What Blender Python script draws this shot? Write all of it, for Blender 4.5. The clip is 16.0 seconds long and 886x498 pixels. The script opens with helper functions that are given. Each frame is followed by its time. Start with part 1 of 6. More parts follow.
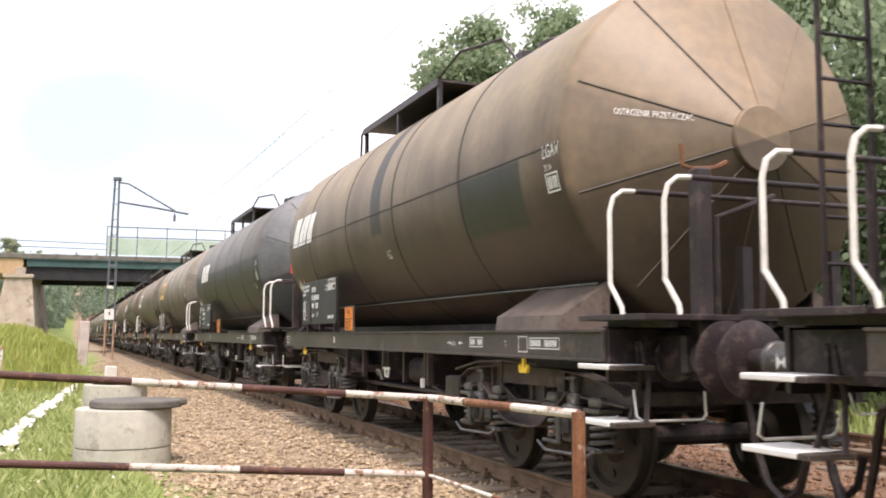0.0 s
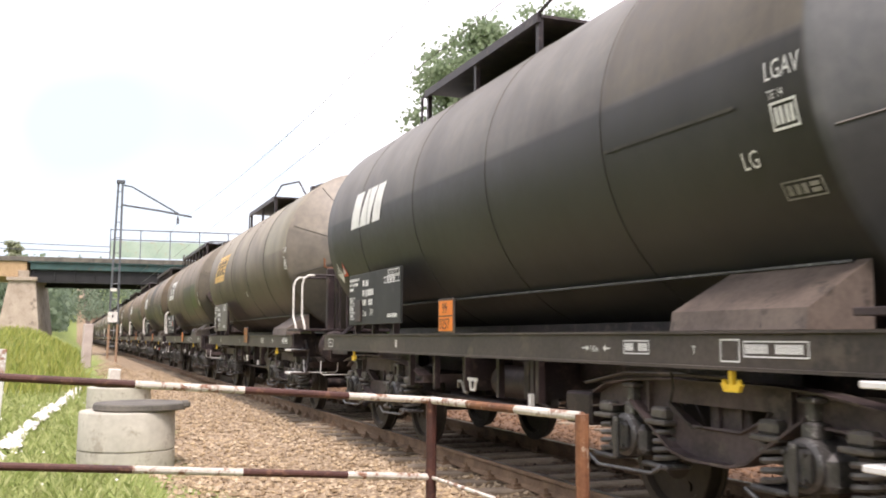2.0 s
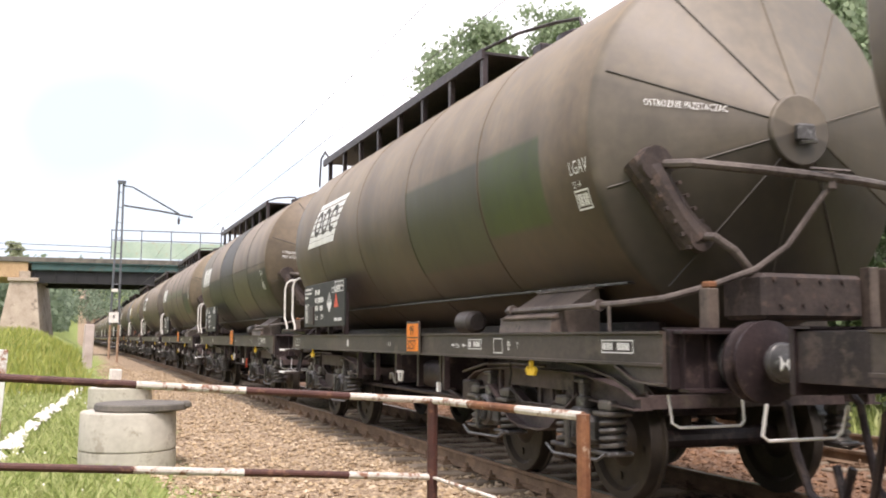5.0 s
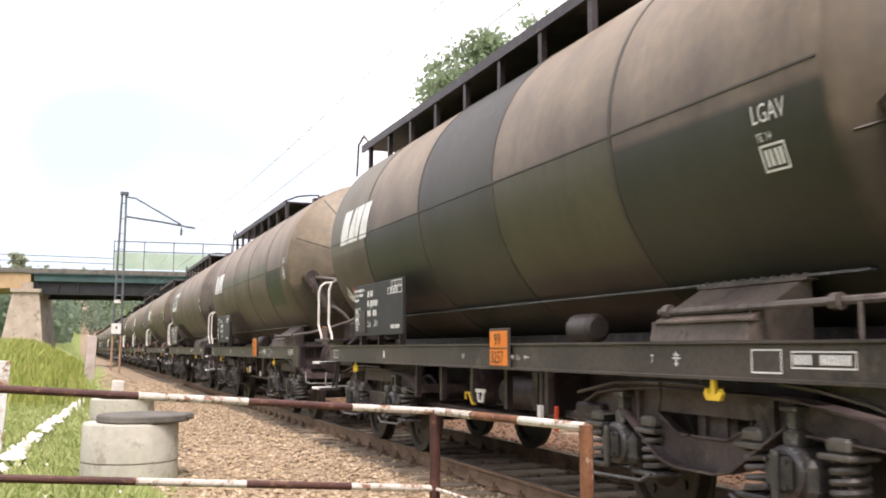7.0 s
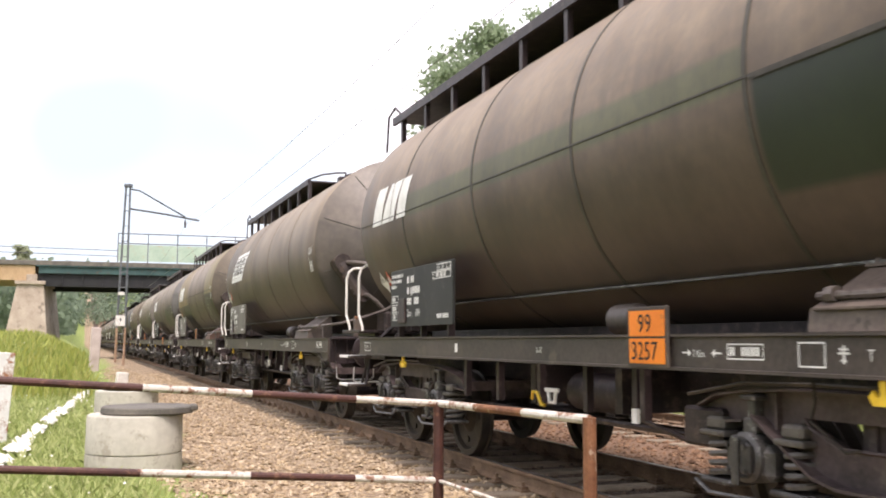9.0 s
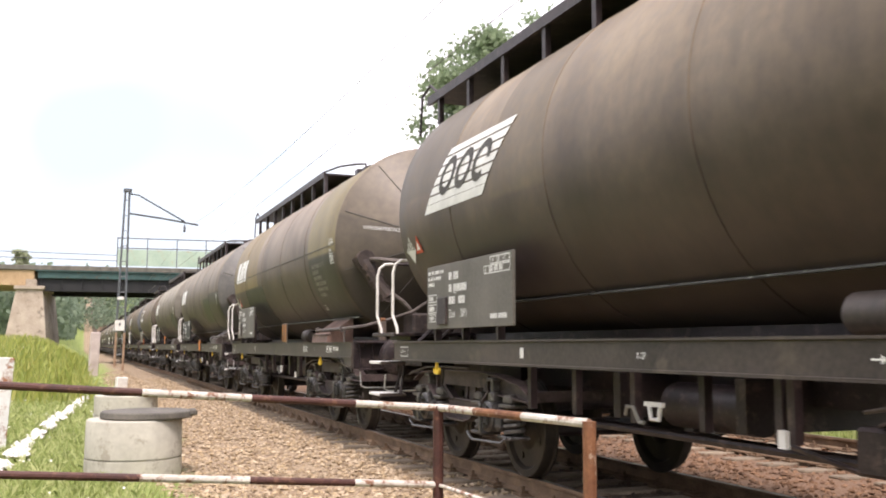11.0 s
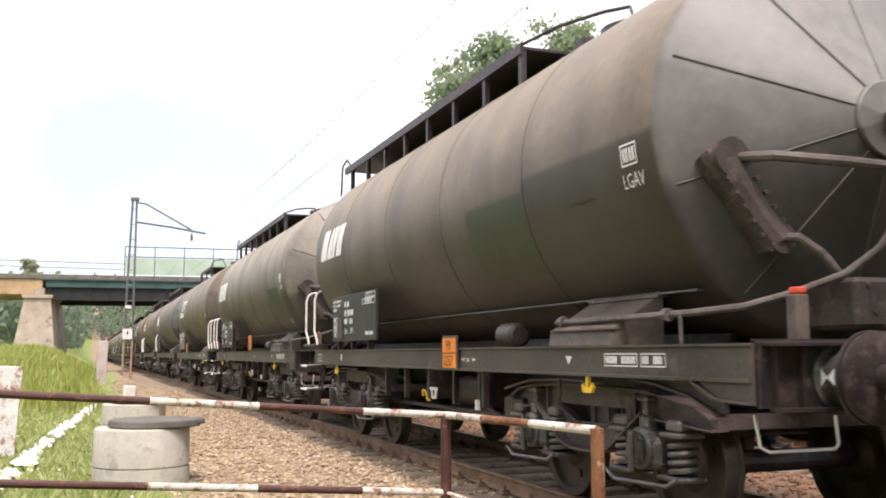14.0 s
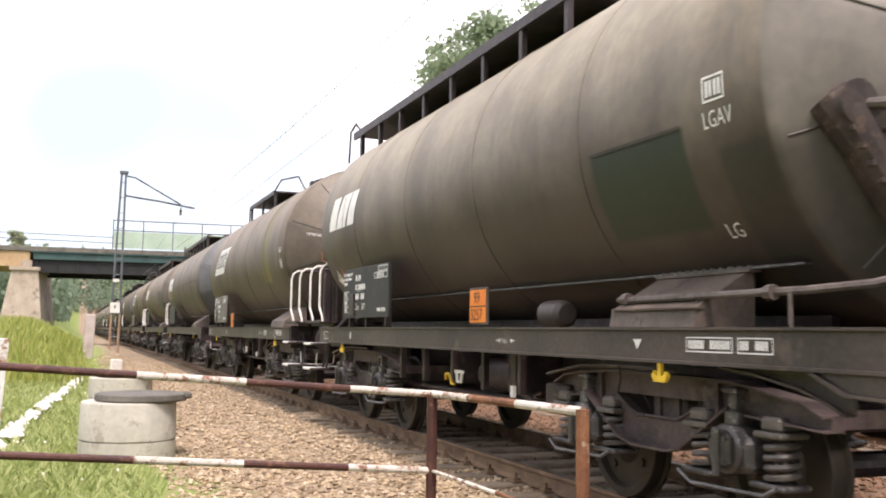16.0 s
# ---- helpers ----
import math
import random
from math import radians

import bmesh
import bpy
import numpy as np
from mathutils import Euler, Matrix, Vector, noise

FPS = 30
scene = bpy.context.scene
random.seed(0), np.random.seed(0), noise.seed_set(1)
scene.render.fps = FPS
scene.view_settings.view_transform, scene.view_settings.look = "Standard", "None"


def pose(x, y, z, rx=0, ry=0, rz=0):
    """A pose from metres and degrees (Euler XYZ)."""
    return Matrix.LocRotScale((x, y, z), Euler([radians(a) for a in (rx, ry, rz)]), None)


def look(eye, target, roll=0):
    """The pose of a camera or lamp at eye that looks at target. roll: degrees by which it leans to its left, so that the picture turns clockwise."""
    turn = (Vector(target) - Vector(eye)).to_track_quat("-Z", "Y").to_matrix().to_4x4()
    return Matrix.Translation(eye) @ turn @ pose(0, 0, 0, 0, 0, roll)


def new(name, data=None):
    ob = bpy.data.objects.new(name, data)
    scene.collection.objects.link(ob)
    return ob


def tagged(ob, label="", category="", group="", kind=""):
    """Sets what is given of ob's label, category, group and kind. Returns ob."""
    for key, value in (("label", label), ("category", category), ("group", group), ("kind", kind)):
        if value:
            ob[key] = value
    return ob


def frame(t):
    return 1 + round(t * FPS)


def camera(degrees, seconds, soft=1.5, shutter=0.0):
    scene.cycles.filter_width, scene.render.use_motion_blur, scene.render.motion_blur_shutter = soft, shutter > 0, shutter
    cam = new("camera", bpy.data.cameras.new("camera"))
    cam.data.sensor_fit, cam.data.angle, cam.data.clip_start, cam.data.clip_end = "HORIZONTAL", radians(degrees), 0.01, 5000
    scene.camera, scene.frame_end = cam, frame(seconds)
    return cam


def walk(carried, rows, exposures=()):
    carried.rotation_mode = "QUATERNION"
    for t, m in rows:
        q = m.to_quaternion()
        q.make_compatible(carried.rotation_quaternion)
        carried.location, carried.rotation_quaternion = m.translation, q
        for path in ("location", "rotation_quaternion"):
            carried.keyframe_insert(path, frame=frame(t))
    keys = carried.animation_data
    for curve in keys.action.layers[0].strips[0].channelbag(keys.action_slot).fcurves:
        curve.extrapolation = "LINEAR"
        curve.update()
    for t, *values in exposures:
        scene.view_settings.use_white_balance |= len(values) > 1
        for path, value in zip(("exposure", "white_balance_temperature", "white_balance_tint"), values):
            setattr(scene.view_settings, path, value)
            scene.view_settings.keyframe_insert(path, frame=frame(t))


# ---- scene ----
cam = camera(50.4, 16.0, soft=1.9, shutter=0.1)
EYE = (0.0, 0.0, 1.26)
TURNS = [
    (0, 95.302, -0.322, -21.617),
    (0.5, 95.466, -0.339, -21.599),
    (1, 95.512, -0.324, -21.513),
    (1.5, 95.559, -0.286, -21.550),
    (2, 95.439, -0.244, -21.425),
    (2.5, 95.276, -0.150, -21.253),
    (3, 95.088, -0.215, -21.299),
    (3.5, 94.998, 0.061, -21.281),
    (4, 95.137, -0.011, -21.357),
    (6.5, 95.939, -0.271, -21.254),
    (7, 96.089, -0.112, -21.213),
    (7.5, 95.951, -0.142, -21.355),
    (8, 95.807, -0.226, -21.151),
    (8.5, 95.710, -0.291, -21.114),
    (9, 95.628, -0.177, -20.999),
    (11.5, 95.898, -0.028, -21.053),
    (12, 95.880, -0.090, -21.176),
    (12.5, 95.868, -0.108, -21.117),
    (13, 95.715, -0.324, -21.349),
    (13.5, 95.608, 0.079, -21.033),
    (14, 96.313, 0.162, -20.590),
    (14.5, 95.848, 0.502, -20.630),
    (15, 95.144, -0.237, -21.094),
    (15.5, 95.431, -0.683, -21.535),
    (16, 95.066, -0.820, -21.328),
]
walk(cam, [(t, pose(*EYE, rx, ry, rz)) for t, rx, ry, rz in TURNS],
     exposures=((0, 0.95, 6620, 23), (16, 0.95, 6620, 23)))

# ---------------------------------------------------------------- light
world = bpy.data.worlds.new("sky")
scene.world = world
world.use_nodes = True
wn, wl = world.node_tree.nodes, world.node_tree.links
sky = wn.new("ShaderNodeTexSky")
sky.sky_type = "NISHITA"
sky.sun_disc = False
SUN_ELEV, SUN_AZ = 60.0, 195.0
sky.sun_elevation, sky.sun_rotation = radians(SUN_ELEV), radians(SUN_AZ)
sky.dust_density, sky.air_density = 4.0, 1.0
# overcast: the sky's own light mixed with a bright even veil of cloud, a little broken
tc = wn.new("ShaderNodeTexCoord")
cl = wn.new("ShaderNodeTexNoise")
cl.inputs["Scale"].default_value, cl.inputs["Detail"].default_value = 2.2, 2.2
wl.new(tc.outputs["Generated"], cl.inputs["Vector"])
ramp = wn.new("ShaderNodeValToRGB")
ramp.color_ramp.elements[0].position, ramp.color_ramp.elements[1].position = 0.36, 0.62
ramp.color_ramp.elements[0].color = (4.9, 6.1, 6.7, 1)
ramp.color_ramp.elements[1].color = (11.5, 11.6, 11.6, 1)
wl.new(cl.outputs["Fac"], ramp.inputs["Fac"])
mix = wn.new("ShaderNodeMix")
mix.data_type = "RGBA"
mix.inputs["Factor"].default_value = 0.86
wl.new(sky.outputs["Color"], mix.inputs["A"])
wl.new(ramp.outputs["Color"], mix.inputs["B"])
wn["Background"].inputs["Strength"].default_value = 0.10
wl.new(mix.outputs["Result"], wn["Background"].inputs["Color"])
sun_data = bpy.data.lights.new("sun", "SUN")
sun_data.energy, sun_data.angle, sun_data.color = 2.0, radians(14), (1.0, 0.94, 0.85)
sun = new("sun", sun_data)
az = radians(SUN_AZ)
sun.matrix_world = look((0, 0, 40), (-20 * math.sin(az), -20 * math.cos(az), 40 - 20 * math.tan(radians(SUN_ELEV))))

# ---------------------------------------------------------------- numbers of the plan
TRACK = 4.88          # the centre of the train's track
TRACK_2 = 9.15        # the centre of the second track
PITCH = 12.5          # length of a wagon over its buffers
TANK_R, TANK_Z = 1.47, 2.78
TANK_END, HUB_END = 5.05, 5.60      # the near end; the far end is nearer to the middle
FAR_END, FAR_HUB = 4.66, 5.21


def advance(t):
    """How far along the track wagon 0's centre is at t seconds."""
    q = (t - 8) / 8
    return -48.30329 - 56.74502 * q + 3.32321 * q ** 2 - 1.9199 * q ** 3 - 1.10733 * q ** 4 + 1.43032 * q ** 5


# ---------------------------------------------------------------- materials
def ramp_node(n, stops):
    r = n.new("ShaderNodeValToRGB")
    els = r.color_ramp.elements
    while len(els) < len(stops):
        els.new(0.5)
    for e, (pos, col) in zip(els, stops):
        e.position, e.color = pos, (*col, 1)
    return r


def surface(name, a, b, rough=0.7, metal=0.0, scale=6.0, fine=60.0, bump=0.15, spots=None, amount=0.4, per_piece=0.0, stretch=(1, 1, 1)):
    """A weathered surface: two tones a and b mixed by coarse and fine noise, with spots of a third tone, and relief."""
    m = bpy.data.materials.new(name)
    m.use_nodes = True
    n, l = m.node_tree.nodes, m.node_tree.links
    bsdf = n["Principled BSDF"]
    tc = n.new("ShaderNodeTexCoord")
    mp = n.new("ShaderNodeMapping")
    mp.inputs["Scale"].default_value = stretch
    l.new(tc.outputs["Object"], mp.inputs["Vector"])
    big, small = n.new("ShaderNodeTexNoise"), n.new("ShaderNodeTexNoise")
    big.inputs["Scale"].default_value, big.inputs["Detail"].default_value = scale, 5
    small.inputs["Scale"].default_value, small.inputs["Detail"].default_value = fine, 4
    for t in (big, small):
        l.new(mp.outputs["Vector"], t.inputs["Vector"])
    add = n.new("ShaderNodeMath")
    add.operation = "MULTIPLY_ADD"
    add.inputs[1].default_value = 0.45
    l.new(small.outputs["Fac"], add.inputs[0])
    l.new(big.outputs["Fac"], add.inputs[2])
    r = ramp_node(n, [(0.52, a), (0.92, b)])
    l.new(add.outputs[0], r.inputs["Fac"])
    out = r.outputs["Color"]
    if spots:
        sp = n.new("ShaderNodeTexNoise")
        sp.inputs["Scale"].default_value, sp.inputs["Detail"].default_value, sp.inputs["Roughness"].default_value = scale * 2.3, 6, 0.7
        l.new(mp.outputs["Vector"], sp.inputs["Vector"])
        sr = ramp_node(n, [(0.62 - amount * 0.3, (0, 0, 0)), (0.70 - amount * 0.25, (1, 1, 1))])
        l.new(sp.outputs["Fac"], sr.inputs["Fac"])
        mx = n.new("ShaderNodeMix")
        mx.data_type = "RGBA"
        l.new(sr.outputs["Color"], mx.inputs["Factor"])
        l.new(out, mx.inputs["A"])
        mx.inputs["B"].default_value = (*spots, 1)
        out = mx.outputs["Result"]
    if per_piece:
        info = n.new("ShaderNodeObjectInfo")
        hs = n.new("ShaderNodeHueSaturation")
        mr = n.new("ShaderNodeMapRange")
        mr.inputs["To Min"].default_value, mr.inputs["To Max"].default_value = 1 - per_piece, 1 + per_piece
        l.new(info.outputs["Random"], mr.inputs["Value"])
        l.new(mr.outputs["Result"], hs.inputs["Value"])
        l.new(out, hs.inputs["Color"])
        out = hs.outputs["Color"]
    l.new(out, bsdf.inputs["Base Color"])
    bsdf.inputs["Roughness"].default_value, bsdf.inputs["Metallic"].default_value = rough, metal
    if bump:
        bp = n.new("ShaderNodeBump")
        bp.inputs["Strength"].default_value, bp.inputs["Distance"].default_value = bump, 0.02
        l.new(add.outputs[0], bp.inputs["Height"])
        l.new(bp.outputs["Normal"], bsdf.inputs["Normal"])
    return m


def islands(name, tones, rough=0.85, through_light=0.0):
    """Loose pieces joined in one mesh: each takes its own tone; leaves let some light through."""
    m = bpy.data.materials.new(name)
    m.use_nodes = True
    n, l = m.node_tree.nodes, m.node_tree.links
    g = n.new("ShaderNodeNewGeometry")
    r = ramp_node(n, [(i / max(1, len(tones) - 1), c) for i, c in enumerate(tones)])
    l.new(g.outputs["Random Per Island"], r.inputs["Fac"])
    l.new(r.outputs["Color"], n["Principled BSDF"].inputs["Base Color"])
    n["Principled BSDF"].inputs["Roughness"].default_value = rough
    if through_light:
        tr, mx = n.new("ShaderNodeBsdfTranslucent"), n.new("ShaderNodeMixShader")
        l.new(r.outputs["Color"], tr.inputs["Color"])
        mx.inputs["Fac"].default_value = through_light
        l.new(n["Principled BSDF"].outputs[0], mx.inputs[1])
        l.new(tr.outputs[0], mx.inputs[2])
        l.new(mx.outputs[0], n["Material Output"].inputs["Surface"])
    return m


def tank_paint(name, upper, lower, patches=(), end=None, streaks=0.35):
    """Old wagon paint: two tones with the barrel's light painted in, lit above and shaded below; repainted and darker
    panels (along, height), run-down streaks.
    """
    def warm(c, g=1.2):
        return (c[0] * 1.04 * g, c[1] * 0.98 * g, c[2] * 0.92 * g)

    # upper tone raised: top light and sky sheen are put into the colour
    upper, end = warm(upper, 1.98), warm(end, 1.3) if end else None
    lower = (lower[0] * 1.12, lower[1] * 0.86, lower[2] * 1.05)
    m = bpy.data.materials.new(name)
    m.use_nodes = True
    n, l = m.node_tree.nodes, m.node_tree.links
    bsdf = n["Principled BSDF"]
    tc = n.new("ShaderNodeTexCoord")
    sep = n.new("ShaderNodeSeparateXYZ")
    l.new(tc.outputs["Object"], sep.inputs[0])

    def math_(op, a, b=None, clamp=False):
        q = n.new("ShaderNodeMath")
        q.operation, q.use_clamp = op, clamp
        for i, v in enumerate((a, b)):
            if v is None:
                continue
            if isinstance(v, (int, float)):
                q.inputs[i].default_value = v
            else:
                l.new(v, q.inputs[i])
        return q.outputs[0]

    def mixc(fac, a, b):
        q = n.new("ShaderNodeMix")
        q.data_type = "RGBA"
        for key, v in (("Factor", fac), ("A", a), ("B", b)):
            if isinstance(v, tuple):
                q.inputs[key].default_value = (*v, 1)
            elif isinstance(v, (int, float)):
                q.inputs[key].default_value = v
            else:
                l.new(v, q.inputs[key])
        return q.outputs["Result"]

    def step(v, edge, width=0.02):
        return math_("MULTIPLY", math_("SUBTRACT", v, edge - width / 2), 1.0 / width, True)

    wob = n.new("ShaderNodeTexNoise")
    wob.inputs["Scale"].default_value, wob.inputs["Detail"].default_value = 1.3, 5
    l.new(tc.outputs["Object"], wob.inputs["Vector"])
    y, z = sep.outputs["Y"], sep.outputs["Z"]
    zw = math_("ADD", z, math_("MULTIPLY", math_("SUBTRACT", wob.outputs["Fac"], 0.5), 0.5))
    # painted light fall: shaded underside blends softly into the lit top
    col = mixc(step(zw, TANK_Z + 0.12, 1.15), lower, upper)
    for y0, y1, z0, z1, tone in patches:
        box_ = math_("MULTIPLY", math_("MULTIPLY", step(y, y0, 0.05), math_("SUBTRACT", 1.0, step(y, y1, 0.05))),
                     math_("MULTIPLY", step(z, z0, 0.05), math_("SUBTRACT", 1.0, step(z, z1, 0.05))))
        col = mixc(box_, col, tone)
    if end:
        # the end's sheets between its joints: full tone on top, darker below each joint
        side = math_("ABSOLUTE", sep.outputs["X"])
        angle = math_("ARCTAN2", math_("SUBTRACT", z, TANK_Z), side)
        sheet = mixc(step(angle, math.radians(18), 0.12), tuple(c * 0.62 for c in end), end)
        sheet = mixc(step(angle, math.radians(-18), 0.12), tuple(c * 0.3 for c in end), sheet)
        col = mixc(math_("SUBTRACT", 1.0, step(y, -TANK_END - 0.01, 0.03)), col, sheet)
    # streaks that run down from the top, and blotches
    mp = n.new("ShaderNodeMapping")
    mp.inputs["Scale"].default_value = (0.12, 2.2, 0.22)
    l.new(tc.outputs["Object"], mp.inputs["Vector"])
    st = n.new("ShaderNodeTexNoise")
    st.inputs["Scale"].default_value, st.inputs["Detail"].default_value, st.inputs["Roughness"].default_value = 1.0, 6, 0.7
    l.new(mp.outputs["Vector"], st.inputs["Vector"])
    sr = ramp_node(n, [(0.42, (0, 0, 0)), (0.82, (1, 1, 1))])
    l.new(st.outputs["Fac"], sr.inputs["Fac"])
    col = mixc(math_("MULTIPLY", sr.outputs["Color"], streaks), col, (0.02, 0.018, 0.014))
    gr = n.new("ShaderNodeTexNoise")
    gr.inputs["Scale"].default_value, gr.inputs["Detail"].default_value = 9.0, 8
    l.new(tc.outputs["Object"], gr.inputs["Vector"])
    gk = ramp_node(n, [(0.35, (0.86, 0.86, 0.86)), (0.68, (1.12, 1.1, 1.06))])
    l.new(gr.outputs["Fac"], gk.inputs["Fac"])
    mul = n.new("ShaderNodeMix")
    mul.data_type, mul.blend_type = "RGBA", "MULTIPLY"
    mul.inputs["Factor"].default_value = 1.0
    l.new(col, mul.inputs["A"])
    l.new(gk.outputs["Color"], mul.inputs["B"])
    wk = ramp_node(n, [(0.3, (0.8, 0.78, 0.76)), (0.7, (1.16, 1.16, 1.15))])
    l.new(wob.outputs["Fac"], wk.inputs["Fac"])
    mul2 = n.new("ShaderNodeMix")
    mul2.data_type, mul2.blend_type = "RGBA", "MULTIPLY"
    mul2.inputs["Factor"].default_value = 1.0
    l.new(mul.outputs["Result"], mul2.inputs["A"])
    l.new(wk.outputs["Color"], mul2.inputs["B"])
    l.new(mul2.outputs["Result"], bsdf.inputs["Base Color"])
    rr = n.new("ShaderNodeMapRange")
    rr.inputs["To Min"].default_value, rr.inputs["To Max"].default_value = 0.42, 0.6
    l.new(gr.outputs["Fac"], rr.inputs["Value"])
    l.new(rr.outputs["Result"], bsdf.inputs["Roughness"])
    bp = n.new("ShaderNodeBump")
    bp.inputs["Strength"].default_value, bp.inputs["Distance"].default_value = 0.25, 0.03
    l.new(wob.outputs["Fac"], bp.inputs["Height"])
    l.new(bp.outputs["Normal"], bsdf.inputs["Normal"])
    return m


IRON = surface("grimy dark steel", (0.013, 0.0085, 0.0095), (0.042, 0.028, 0.029), 0.48, 0.0, 3, 40, 0.3, (0.08, 0.058, 0.05), 0.25)
PIPE = surface("dusty grey-brown pipe", (0.07, 0.056, 0.05), (0.15, 0.125, 0.11), 0.5, 0.1, 5, 40, 0.2, (0.05, 0.036, 0.03), 0.2)
SADDLE_RED = surface("oxide red-brown plate", (0.13, 0.07, 0.05), (0.22, 0.13, 0.095), 0.6, 0.0, 3, 30, 0.2, (0.08, 0.05, 0.04), 0.2)
SADDLE = surface("dusty brown plate", (0.07, 0.052, 0.042), (0.15, 0.115, 0.092), 0.6, 0.0, 3, 30, 0.2, (0.05, 0.04, 0.032), 0.2)
LAGGING = surface("grimy brown lagging", (0.027, 0.019, 0.017), (0.068, 0.05, 0.043), 0.65, 0.0, 4, 30, 0.5, (0.095, 0.065, 0.05), 0.25)
BOGIE = surface("dusty bogie steel", (0.034, 0.0245, 0.0245), (0.112, 0.083, 0.081), 0.6, 0.0, 3, 30, 0.3, (0.11, 0.09, 0.075), 0.25)
SILL = surface("olive sill paint", (0.027, 0.0222, 0.0195), (0.09, 0.071, 0.06), 0.5, 0.0, 0.8, 30, 0.15, (0.1, 0.08, 0.062), 0.2)
WHEEL = surface("wheel steel", (0.02, 0.017, 0.014), (0.05, 0.04, 0.03), 0.55, 0.3, 4, 50, 0.2)
BRIGHT = surface("polished tread", (0.2, 0.19, 0.18), (0.32, 0.3, 0.28), 0.35, 0.8, 5, 60, 0.1)
SPRING = surface("grey spring steel", (0.07, 0.066, 0.06), (0.16, 0.15, 0.135), 0.5, 0.2, 6, 50, 0.1)
# pale spots: bare metal, with its glints put into the colour
GREASE = surface("grey axle box iron", (0.045, 0.043, 0.042), (0.12, 0.116, 0.112), 0.4, 0.2, 6, 40, 0.3, (0.32, 0.32, 0.32), 0.12)
WHITE = surface("chipped white paint", (0.62, 0.6, 0.55), (0.8, 0.78, 0.73), 0.5, 0, 8, 60, 0.1, (0.3, 0.26, 0.2), 0.05)
MARK = surface("stencil white", (0.7, 0.7, 0.67), (0.86, 0.86, 0.83), 0.6, 0, 5, 70, 0.0)
YELLOW = surface("yellow paint", (0.65, 0.42, 0.02), (0.8, 0.55, 0.04), 0.5, 0, 6, 60, 0.1)
ORANGE = surface("orange plate", (0.75, 0.2, 0.015), (0.9, 0.27, 0.02), 0.45, 0, 3, 60, 0.02, (0.45, 0.16, 0.04), 0.15)
ORANGE_DULL = surface("faded orange plate", (0.3, 0.12, 0.03), (0.45, 0.19, 0.05), 0.6, 0, 3, 60, 0.02, (0.22, 0.12, 0.06), 0.3)
OCHRE = surface("ochre logo paint", (0.7, 0.42, 0.1), (0.85, 0.55, 0.2), 0.55, 0, 3, 50, 0.0)
RED = surface("red paint", (0.5, 0.05, 0.02), (0.68, 0.1, 0.04), 0.5, 0, 6, 60, 0.1)
BOARD = surface("black board paint", (0.013, 0.015, 0.014), (0.03, 0.032, 0.029), 0.6, 0, 2, 30, 0.05, (0.05, 0.05, 0.045), 0.1)
BOARD_PALE = surface("dusty grey board", (0.1, 0.095, 0.08), (0.17, 0.16, 0.135), 0.6, 0, 2, 30, 0.05)
BLACK = surface("black paint", (0.01, 0.01, 0.01), (0.02, 0.02, 0.02), 0.5, 0, 4, 50, 0.0)
SEAM = surface("seam strap", (0.035, 0.031, 0.024), (0.075, 0.067, 0.052), 0.6, 0, 3, 40, 0.1)
RUST_RAIL = surface("rusty rail web", (0.12, 0.075, 0.045), (0.26, 0.175, 0.11), 0.8, 0.1, 4, 60, 0.4)
SLEEPER = surface("weathered sleeper", (0.17, 0.13, 0.09), (0.3, 0.24, 0.175), 0.9, 0, 5, 60, 0.4, per_piece=0.2)
STONE = islands("ballast stones", [(0.17, 0.12, 0.07), (0.33, 0.24, 0.14), (0.47, 0.36, 0.22), (0.28, 0.215, 0.145), (0.58, 0.47, 0.33), (0.22, 0.15, 0.085)])
STONE_RED = islands("rusty ballast stones", [(0.1, 0.054, 0.03), (0.18, 0.098, 0.053), (0.28, 0.16, 0.09), (0.14, 0.082, 0.048)])
# stones under the train, darkened to carry the wagons' shade
STONE_SHADED = islands("wagon-shaded ballast stones", [(0.06, 0.042, 0.03), (0.11, 0.075, 0.052), (0.17, 0.115, 0.078), (0.085, 0.058, 0.042)])
GRASS = islands("grass blades", [(0.18, 0.23, 0.065), (0.27, 0.33, 0.1), (0.37, 0.42, 0.155), (0.47, 0.49, 0.23), (0.23, 0.29, 0.085)], 0.6)
FLOWER = islands("white meadow flowers", [(0.7, 0.7, 0.62), (0.8, 0.8, 0.76)], 0.7)
CONCRETE = surface("pale concrete", (0.42, 0.4, 0.34), (0.58, 0.56, 0.48), 0.9, 0, 1.6, 14, 0.2, (0.36, 0.33, 0.27), 0.2)
CONCRETE_DARK = surface("mossy concrete lid", (0.09, 0.085, 0.075), (0.17, 0.155, 0.13), 0.9, 0, 3, 40, 0.4)
RUST = surface("rusted paint", (0.12, 0.045, 0.02), (0.25, 0.11, 0.05), 0.8, 0, 7, 60, 0.4, (0.4, 0.3, 0.22), 0.12)
BAR_RED = surface("oxblood bar paint", (0.05, 0.018, 0.014), (0.1, 0.036, 0.026), 0.6, 0, 6, 60, 0.3, (0.16, 0.075, 0.045), 0.2)
WORN = surface("worn stencil paint", (0.16, 0.155, 0.13), (0.3, 0.29, 0.26), 0.7, 0, 4, 60, 0.0)
BAR_WHITE = surface("flaking white bar paint", (0.5, 0.45, 0.38), (0.74, 0.7, 0.63), 0.6, 0, 6, 60, 0.3, (0.24, 0.12, 0.07), 0.4)
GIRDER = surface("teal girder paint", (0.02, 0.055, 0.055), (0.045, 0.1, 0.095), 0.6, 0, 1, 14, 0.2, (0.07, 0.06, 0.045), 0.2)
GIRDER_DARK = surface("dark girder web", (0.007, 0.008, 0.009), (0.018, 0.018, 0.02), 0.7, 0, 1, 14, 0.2)
